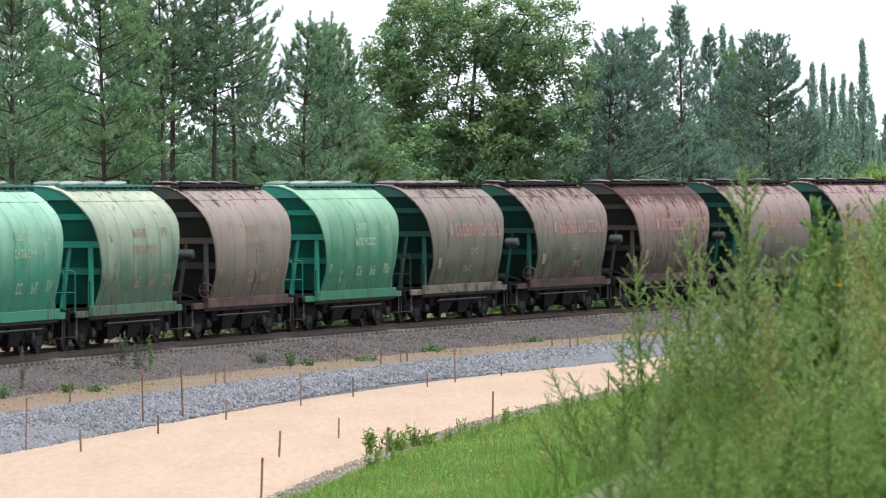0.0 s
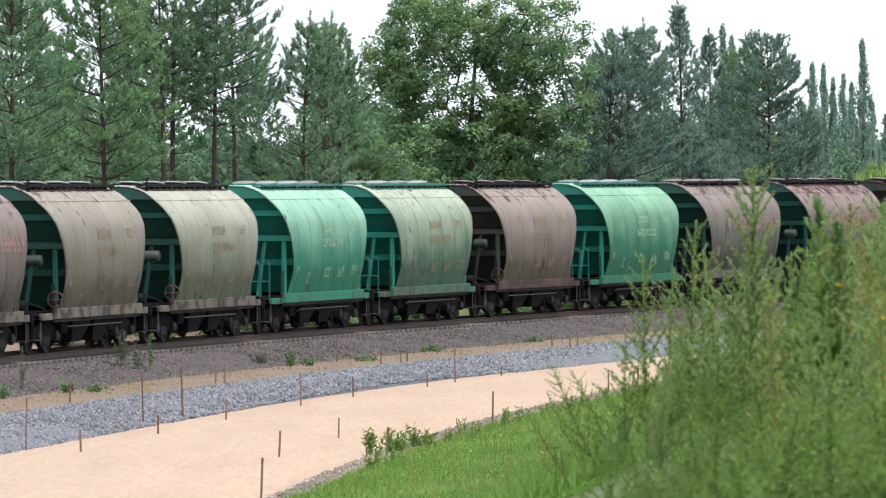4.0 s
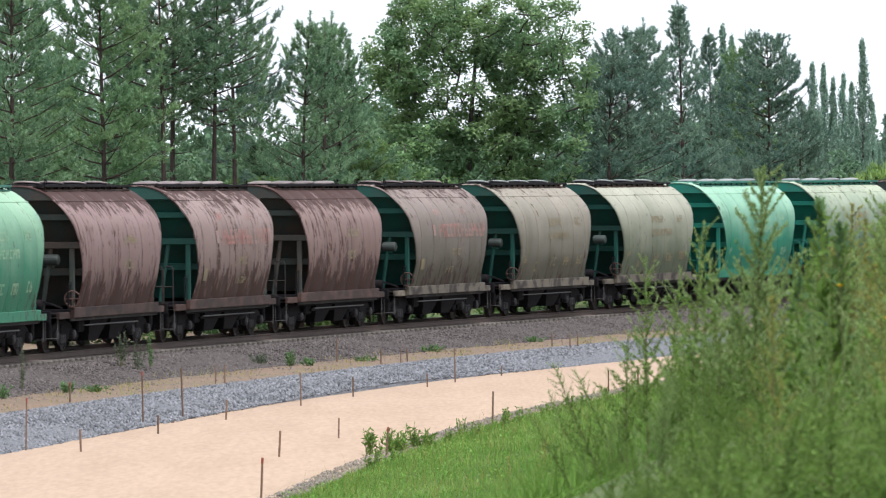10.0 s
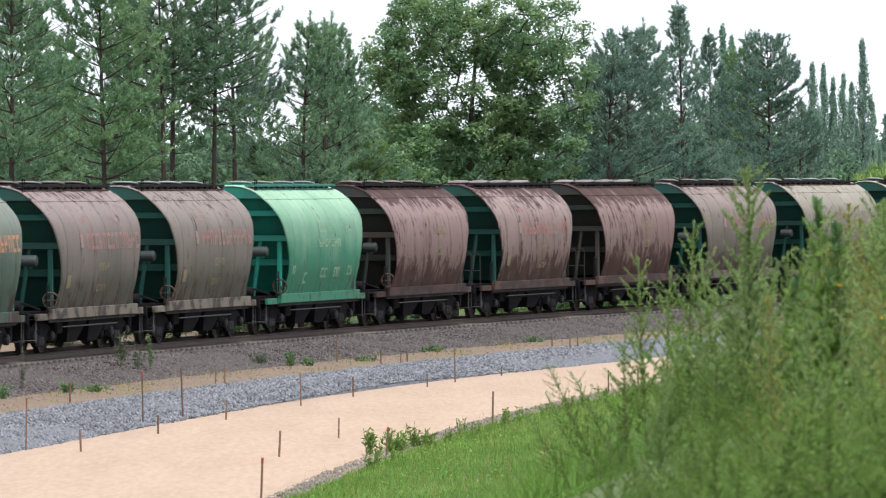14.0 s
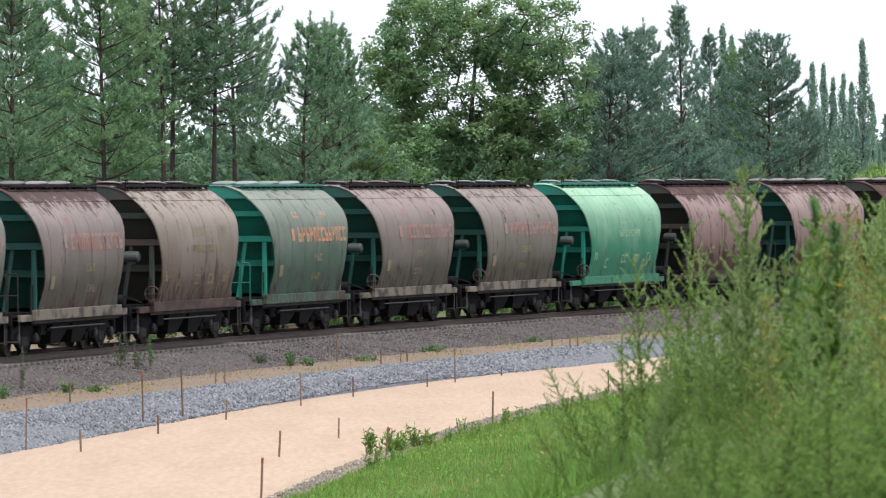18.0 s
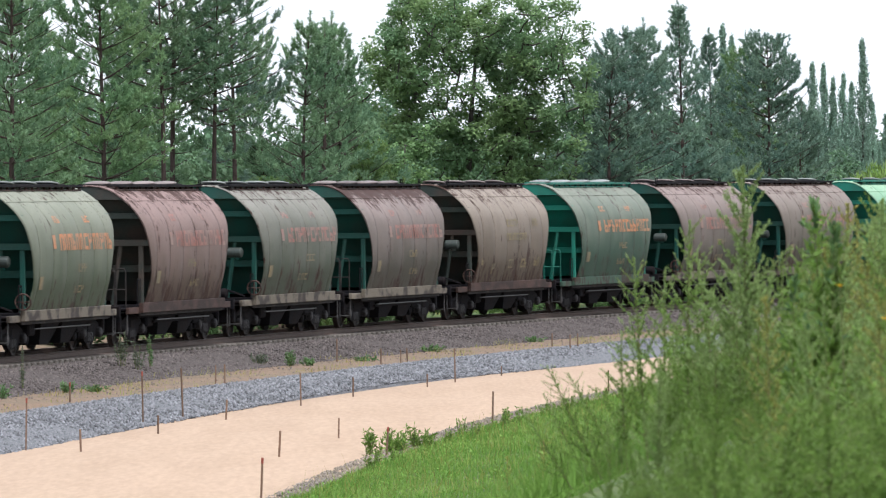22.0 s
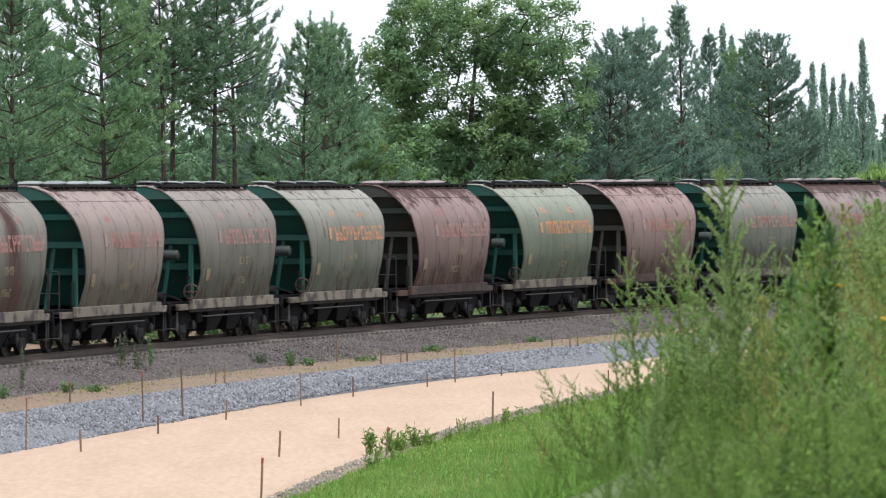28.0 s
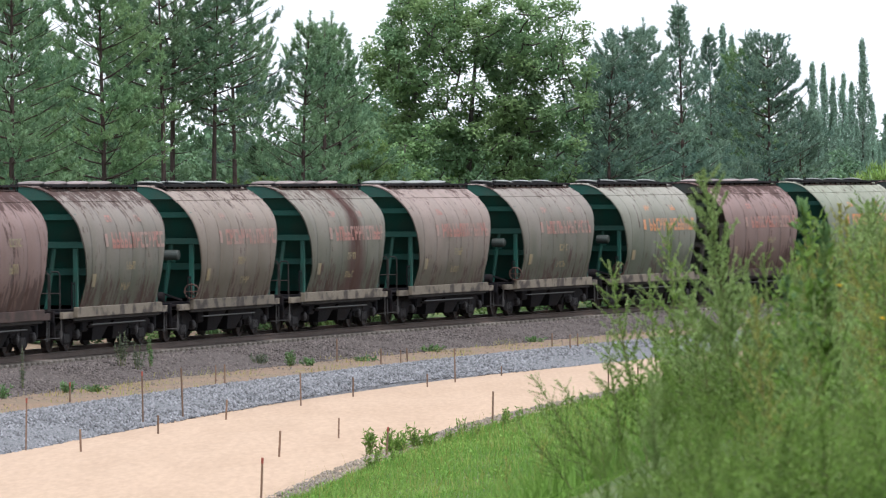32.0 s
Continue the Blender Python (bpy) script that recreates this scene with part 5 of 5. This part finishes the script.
def line_weed(s, q, height, spread, mat, words, stems=7, per=28, leaf=0.10, slim=0.3):
    rng = np.random.default_rng(int(abs(s * 10) + q * 7))
    g = thing("weed_plant", words, "weed")
    x, y, _ = at(s, q)
    g.matrix_basis = pose(x, y, float(np.interp(q, (1.9, 2.4, 4.1, 6.6, 17.2, 19.0), (-0.2, -0.24, -0.66, -0.74, -0.92, -0.97))) + at(s)[2] - 0.02)
    stem_geo, lot = tuft_lot(rng, stems, height, spread, per, leaf, slim)
    part("stems", stem_geo, WEED_STEM, g)
    crown_part("foliage", lot, mat, g)


line_weed(-1.9, 2.8, 0.9, 0.22, GREY_WEED, "tall grey-green weed growing in the ballast", 6, 40)
line_weed(-1.7, 3.2, 0.72, 0.2, GREY_WEED, "grey-green weed growing in the ballast", 5, 40)
line_weed(-0.1, 3.2, 0.85, 0.14, SHRUB_LEAF, "tall green weed growing in the ballast", 4, 40)
line_weed(-16.7, 3.7, 0.98, 0.12, GREY_WEED, "thin tall grey-green weed in the ballast", 3, 36)
line_weed(11.0, 4.5, 0.48, 0.25, SHRUB_LEAF, "bright green weed clump on the verge", 10, 30)
line_weed(11.8, 4.9, 0.24, 0.35, SHRUB_LEAF, "low green weed clump on the verge", 12, 26)
line_weed(10.0, 3.8, 0.3, 0.3, GREY_WEED, "low pale weed on the ballast edge", 9, 26)
line_weed(-16.1, 4.7, 0.28, 0.35, SHRUB_LEAF, "low green weed on the sandy verge", 12, 26)
line_weed(-15.0, 5.2, 0.16, 0.4, SHRUB_LEAF, "low green weed on the sandy verge", 12, 22)
line_weed(-21.6, 4.3, 0.34, 0.3, SHRUB_LEAF, "green weed at the edge of the ballast", 9, 26)
line_weed(29.1, 4.4, 0.19, 0.5, SHRUB_LEAF, "low green weed patch on the verge", 16, 26)
line_weed(42.6, 4.4, 0.16, 0.4, SHRUB_LEAF, "low green weed patch on the verge", 14, 22)
line_weed(17.5, 5.2, 0.14, 0.35, SHRUB_LEAF, "low green weed patch on the verge", 12, 22)
line_weed(-53.1, 18.2, 0.5, 0.28, WEED_LEAF, "green broad-leaved weed at the grass edge", 9, 30, 0.13, 0.24)
line_weed(-52.4, 18.5, 0.72, 0.10, WEED_LEAF, "tall thin weed at the grass edge", 3, 34, 0.11, 0.3)
line_weed(-51.3, 18.5, 0.42, 0.35, WEED_LEAF, "green broad-leaved weed at the grass edge", 12, 30, 0.13, 0.24)
line_weed(-48.5, 18.6, 0.34, 0.4, WEED_LEAF, "green broad-leaved weed at the grass edge", 12, 30, 0.13, 0.24)
rng_edge = np.random.default_rng(33)
for k in range(26):
    s_edge = -62 + k * 2.7 + float(rng_edge.uniform(-1, 1))
    line_weed(s_edge, float(np.interp(s_edge, (-75, -30, 0, 20), (19.2, 17.9, 17.2, 17.0))) + float(rng_edge.uniform(0, 0.9)), float(rng_edge.uniform(0.2, 0.5)), float(rng_edge.uniform(0.06, 0.22)), WEED_LEAF, "small green weed at the grass edge", 4, 24, 0.09, 0.3)
line_weed(-49.6, 18.4, 0.5, 0.08, WEED_LEAF, "tall thin weed at the grass edge", 3, 26, 0.1, 0.3)


# ---- the tall weeds on the bank before the camera ----
def build_mugwort(seed, leaf_mat, tip_mat, words, branches=30, arm=0.34, name="mugwort_plant", slim=0.24, top=0.22, per=26, leaf=0.045, low=0.2):
    """A tall weed one metre high (scaled when it is planted): a stem, rising side shoots, cut leaves and feathery tips."""
    rng = np.random.default_rng(seed)
    g = thing(name, words, "weed", "tall weeds on the bank")
    bend = rng.normal(0, 0.03, 2)
    t = np.linspace(0, 1, 7)
    stem = np.stack([bend[0] * t * t, bend[1] * t * t, t], 1)
    lots, base, way, tips, tip_way = [], [], [], [], []
    for k in range(branches):
        h = low + (0.96 - low) * (k + rng.uniform(0, 1)) / branches
        a = k * 2.4 + rng.normal(0, 0.3)
        long = arm * (1.05 - h) ** 0.75 * rng.uniform(0.6, 1.15) + 0.025
        u = np.linspace(0, 1, 4)
        rise = 0.75 + rng.normal(0, 0.12)
        root = np.array([np.interp(h, t, stem[:, 0]), np.interp(h, t, stem[:, 1]), h])
        line = root + np.stack([long * u * math.cos(a) * math.cos(rise), long * u * math.sin(a) * math.cos(rise), long * (u * math.sin(rise) + 0.15 * u * u)], 1)
        lots.append(tube(line, [0.0028, 0.0022, 0.0016, 0.0008], 3, False))
        n = max(8, int(1.8 * per * (0.35 + long / arm)))
        q = rng.uniform(0.05, 1.0, n)
        p = np.stack([np.interp(q, u, line[:, j]) for j in range(3)], 1)
        out = unit(line[-1:] - line[:1])
        w = unit(out + rng.normal(0, 0.7, (n, 3)) + np.array([0, 0, -0.05]))
        high = (q > 0.62) & (h > 0.45)
        base.append(p[~high]), way.append(w[~high])
        tips.append(p[high]), tip_way.append(w[high])
    n = int(per * 9)
    h = rng.uniform(low, 1.0, n)
    p = np.stack([np.interp(h, t, stem[:, 0]), np.interp(h, t, stem[:, 1]), h], 1)
    w = unit(rng.normal(0, 1, (n, 3)) * np.array([1, 1, 0.5]) + np.array([0, 0, 0.7]))
    base.append(p[h < 0.8]), way.append(w[h < 0.8])
    n = int(per * 7)
    h = 1 - rng.uniform(0, 1, n) ** 1.3 * top
    p = np.stack([np.interp(h, t, stem[:, 0]), np.interp(h, t, stem[:, 1]), h], 1)
    tips.append(p), tip_way.append(unit(rng.normal(0, 0.45, (n, 3)) + np.array([0, 0, 0.9])))
    tagged(part("stem", joined(tube(stem, [0.006, 0.0055, 0.005, 0.0042, 0.0034, 0.0024, 0.001], 5, False), *lots), WEED_STEM, g), kind="stuff")
    base, way, tips, tip_way = (np.concatenate(v) for v in (base, way, tips, tip_way))
    size = leaf * rng.uniform(0.5, 1.25, len(base)) * (1.35 - 0.75 * base[:, 2])
    crown_part("leaves", leaves(base, way, size, size * slim, rng), leaf_mat, g)
    size = leaf * 0.55 * rng.uniform(0.5, 1.2, len(tips))
    crown_part("plume", leaves(tips, tip_way, size, size * 0.42, rng), tip_mat, g)
    return g


PLANTS = []     # thing, foot, turn, how much it gives to the wind, its own beat


def plant(ob, bearing, away, top, turn, give=1.0, wide=1.0, lean=0.0):
    """Plants a copy with its top at a height of top thousandths over the eye's level, as seen from the eye."""
    x, y = spot(bearing, away)
    z = ground_at(x, y) - 0.04
    tall = EYE[2] + top * 0.001 * away - z
    PLANTS.append((ob, (x, y, z), turn, give, bearing * 1.7 + away * 0.37, lean))
    ob.matrix_basis = pose(x, y, z, 0, lean, 0) @ pose(0, 0, 0, 0, 0, turn)
    ob.scale = (tall * wide, tall * wide, tall)
    return ob


def make_weeds():
    M = [build_mugwort(61, WEED_TIP, WEED_TIP, "tall green mugwort with a feathery plume, on the bank", 48, 0.30, per=80, low=0.12, top=0.3, leaf=0.025, slim=0.36),
         build_mugwort(62, WEED_LEAF, WEED_TIP, "tall green mugwort with long side shoots, on the bank", 32, 0.34, per=46, leaf=0.023, low=0.12, slim=0.36),
         build_mugwort(63, WEED_LEAF, WEED_LEAF, "bushy green mugwort, on the bank", 40, 0.5, per=46, leaf=0.034, slim=0.34, low=0.05),
         build_mugwort(64, WEED_DRY, WEED_DRY, "yellowing weed with ochre seed heads, on the bank", 26, 0.26, name="ochre_weed", per=26, leaf=0.034, slim=0.2, low=0.15),
         build_mugwort(65, WEED_LEAF, SHRUB_LEAF, "green broad-leaved sow thistle, on the bank", 16, 0.13, name="sow_thistle", per=9, leaf=0.085, slim=0.34, low=0.15, top=0.1)]
    # the one that stands out, and its neighbours
    plant(M[0], 41.4, 38, 4.2, 20, 1.0, 0.95)

    def more(k, *where, **how):
        return plant(copy_thing(M[k], Matrix.Identity(4)), *where, **how)

    plant(M[1], 33.4, 40, -3.2, 70, 0.8, 0.95, -1)
    plant(M[2], 50.0, 37, -9.0, 130, 0.5, 0.8)
    plant(M[3], 57.0, 40, -3.0, 10, 0.4, 1.0)
    more(1, 37.6, 39, -7.5, 280, give=0.8, lean=-3)
    more(1, 46.4, 38, -7.5, 40, give=0.7)
    more(1, 27.8, 41, -8.0, 200, give=0.8, lean=-4)
    more(1, 30.5, 42, -10.0, 160, give=0.8, lean=-2)
    more(1, 25.0, 40, -18, 110, give=0.8, lean=-5)
    more(1, 24.0, 43, -22, 320, give=0.8, lean=-24)
    more(1, 20.0, 44, -25, 150, give=0.7, lean=-30)
    more(2, 52.0, 42, -2.5, 60, give=0.25, wide=0.7)
    more(0, 53.0, 36, -3.5, 150, give=0.4)
    more(2, 58.5, 43, -0.5, 250, give=0.3, wide=0.8)
    more(0, 60.5, 38, -0.5, 0, give=0.4)
    more(3, 55.0, 44, -1.0, 95, give=0.3)
    more(3, 61.0, 41, -4.0, 215, give=0.3)
    plant(M[4], 51.6, 36, -1.2, 30, 0.3, 0.9)
    more(4, 52.6, 36, -4.5, 140, give=0.3)
    more(4, 47.5, 35, -11.5, 250, give=0.3)
    more(3, 8.8, 92, -35, 20, give=0.1, wide=0.7)
    more(3, 13.5, 88, -33, 120, give=0.1, wide=0.7)
    more(1, 17.5, 42, -27, 40, give=0.8, lean=-32)
    more(1, 21.5, 41, -21, 210, give=0.9, lean=-26)
    more(1, 35.0, 40, -12, 20, give=0.7)
    more(1, 40.0, 39, -9.5, 220, give=0.7)
    rng = np.random.default_rng(79)
    for k in range(18):
        b = 31.5 + 16 * ((k * 0.618 + 0.1) % 1.0)
        more(int(k % 2), b, float(rng.uniform(36, 44)), float(np.interp(b, (29, 40, 47), (-19, -13, -9))) - 7 * float(rng.uniform(0, 1)), float(rng.uniform(0, 360)), give=0.7, lean=float(rng.normal(-2, 2)))
    for k in range(24):
        b = 47 + 20 * ((k * 0.618 + 0.2) % 1.0)
        more((3, 0, 3)[k % 3], b, float(rng.uniform(36, 45)), float(np.interp(b, (47, 52, 58, 67), (-11, -6, -3, 0))) - 6 * float(rng.uniform(0, 1)), float(rng.uniform(0, 360)), give=0.4, lean=float(rng.normal(0, 2)))
    rng = np.random.default_rng(78)
    for k in range(80):
        b = 18 + 50 * ((k * 0.618 + 0.3) % 1.0)
        away = rng.uniform(25, 33)
        top = float(np.interp(b, (8, 20, 32, 46, 66), (-44, -38, -33, -27, -21))) - 10 * rng.uniform(0, 1)
        more(2, b, away, top, float(rng.uniform(0, 360)), give=float(rng.uniform(0.2, 0.4)), wide=float(rng.uniform(1.0, 1.5)), lean=float(rng.normal(-2, 3)))
    rng = np.random.default_rng(77)
    edge_b, edge_t = (6, 12, 18, 25, 32, 40, 46, 50, 56, 66), (-46, -38, -31, -25, -19.5, -15, -11.5, -5, -2.5, 0)
    for k in range(105):
        b = 17 + 50 * ((k * 0.618) % 1.0) ** 0.85
        away = rng.uniform(30, 46)
        low = float(np.interp(b, edge_b, edge_t)) - 22 * rng.uniform(0, 1) ** 1.2 * (1.0 if b < 40 else 1.6) - 1
        dry = b > 44 and rng.random() < 0.55
        more(3 if dry else int(rng.integers(0, 3)), b, away, low, float(rng.uniform(0, 360)), give=float(rng.uniform(0.3, 0.7)), wide=float(rng.uniform(0.9, 1.25)), lean=float(rng.normal(-2, 2)))


make_weeds()


def ground_cover(rng, n):
    b, away = rng.uniform(4, 68, n), rng.uniform(42, 115, n)
    return b * 0.001 * away, away


grass("rough_grass", "rough green grass between the tall weeds", 36000, ground_cover, 0.24, 0.012, GRASS_BLADE, 8)


def flower(bearing, away, level, mat, words, r=0.022):
    """A small flower head on its stem among the weeds."""
    x, y = spot(bearing, away)
    z, top = ground_at(x, y) - 0.03, EYE[2] + level * 0.001 * away
    g = thing("flower", words, "flower", "flowers among the weeds")
    g.matrix_basis = pose(x, y, z)
    part("stem", tube([(0, 0, 0), (0.02, 0, (top - z) * 0.5), (0, 0, top - z)], [0.004, 0.003, 0.002], 4, False), WEED_STEM, g)
    lots = []
    for k in range(8):
        a = 6.283 * k / 8
        c, s = math.cos(a), math.sin(a)
        lots.append(([(0, 0, top - z), (r * c - r * 0.35 * s, r * s + r * 0.35 * c, top - z + r * 0.4), (r * 1.25 * c, r * 1.25 * s, top - z + r * 0.3),
                      (r * c + r * 0.35 * s, r * s - r * 0.35 * c, top - z + r * 0.4)], [(0, 1, 2, 3)]))
    lots.append(cylinder("z", (0, 0, top - z), r * 0.25, r * 0.4, 8, 0.002))
    part("petals", joined(*lots), mat, g)


flower(60.4, 33, -16.6, YELLOW_PETAL, "orange-yellow flower among the tall weeds", 0.03)
flower(54.0, 34, -12.0, YELLOW_PETAL, "yellow flower among the tall weeds", 0.016)
flower(10.9, 100, -39.5, WHITE_PETAL, "small white flower in the grass", 0.04)
flower(34.5, 50, -19.5, WHITE_PETAL, "pale seed head among the tall weeds", 0.02)
flower(35.5, 50, -20.5, WHITE_PETAL, "pale seed head among the tall weeds", 0.02)

def wagon_pose(number, behind, t):
    """The wagon stands on the line by its two bogies."""
    middle = CORNER + gone(t) - (number + 1) * PITCH + HALF
    a, b = Vector(at(middle - 4.2)), Vector(at(middle + 4.2))
    d = b - a
    turn = math.degrees(math.atan2(d.y, d.x)) - 90
    tilt = math.degrees(math.asin(d.z / d.length))
    m = (a + b) / 2
    return pose(m.x, m.y, m.z, 0, 0, turn) @ pose(0, 0, 0, tilt, 0, 0) @ pose(0, 0, 0, 0, 0, 180 if behind == "tank" else 0)


# The wind: how far it bows the tall weed to the right at each time, in hundredths of its height; it turns to the left at the end.
GUST_T = (0, 1, 1.5, 2, 3, 6, 7, 8, 9, 10, 11, 12, 13, 14, 17, 18, 19, 20, 21, 22, 23, 24, 25, 28, 28.5, 29, 29.5, 30, 30.4, 30.8, 31.2, 31.6, 32)
GUST = (0, -0.4, 2.2, -1.4, 1.8, 7.5, 4.5, 5.6, 2.7, 7.3, -0.4, 2.9, 1.6, 1.4, 1.4, -0.4, -0.4, -2, -1.8, -0.9, -2.2, -5.2, -7, -7.5, -7, -7.8, -7.5, -13.4, -11.6, -12, -10.5, -9.3, -15.6)


def sway_pose(foot, turn, give, beat, lean, t):
    late = 0.12 * math.sin(beat * 3.1)
    wind = float(np.interp(t - late, GUST_T, GUST)) + 1.6 * math.sin(2.3 * t + beat) * (0.4 + 0.6 * math.sin(0.5 * t + beat * 2))
    return pose(*foot, 0.9 * give * math.sin(1.9 * t + beat * 1.3), lean + 0.56 * give * wind, 0) @ pose(0, 0, 0, 0, 0, turn)


def motions():
    times = [k * 0.8 for k in range(41)]
    for number, w, behind in WAGONS:
        walk(w, [(t, wagon_pose(number, behind, t)) for t in times])
    spin_times = [k / 15 for k in range(481)]
    for number, w, behind in WAGONS:
        way = 1 if behind == "tank" else -1
        for bogie in w.children:
            for ws in bogie.children:
                if ws.name.startswith("wheelset"):
                    y = ws.location.y
                    walk(ws, [(t, pose(0, y, 0.475, way * math.degrees(gone(t) / 0.475), 0, 0)) for t in spin_times])
    gusts = [k * 0.4 for k in range(81)]
    for ob, foot, turn, give, beat, lean in PLANTS:
        walk(ob, [(t, sway_pose(foot, turn, give, beat, lean, t)) for t in gusts])


motions()
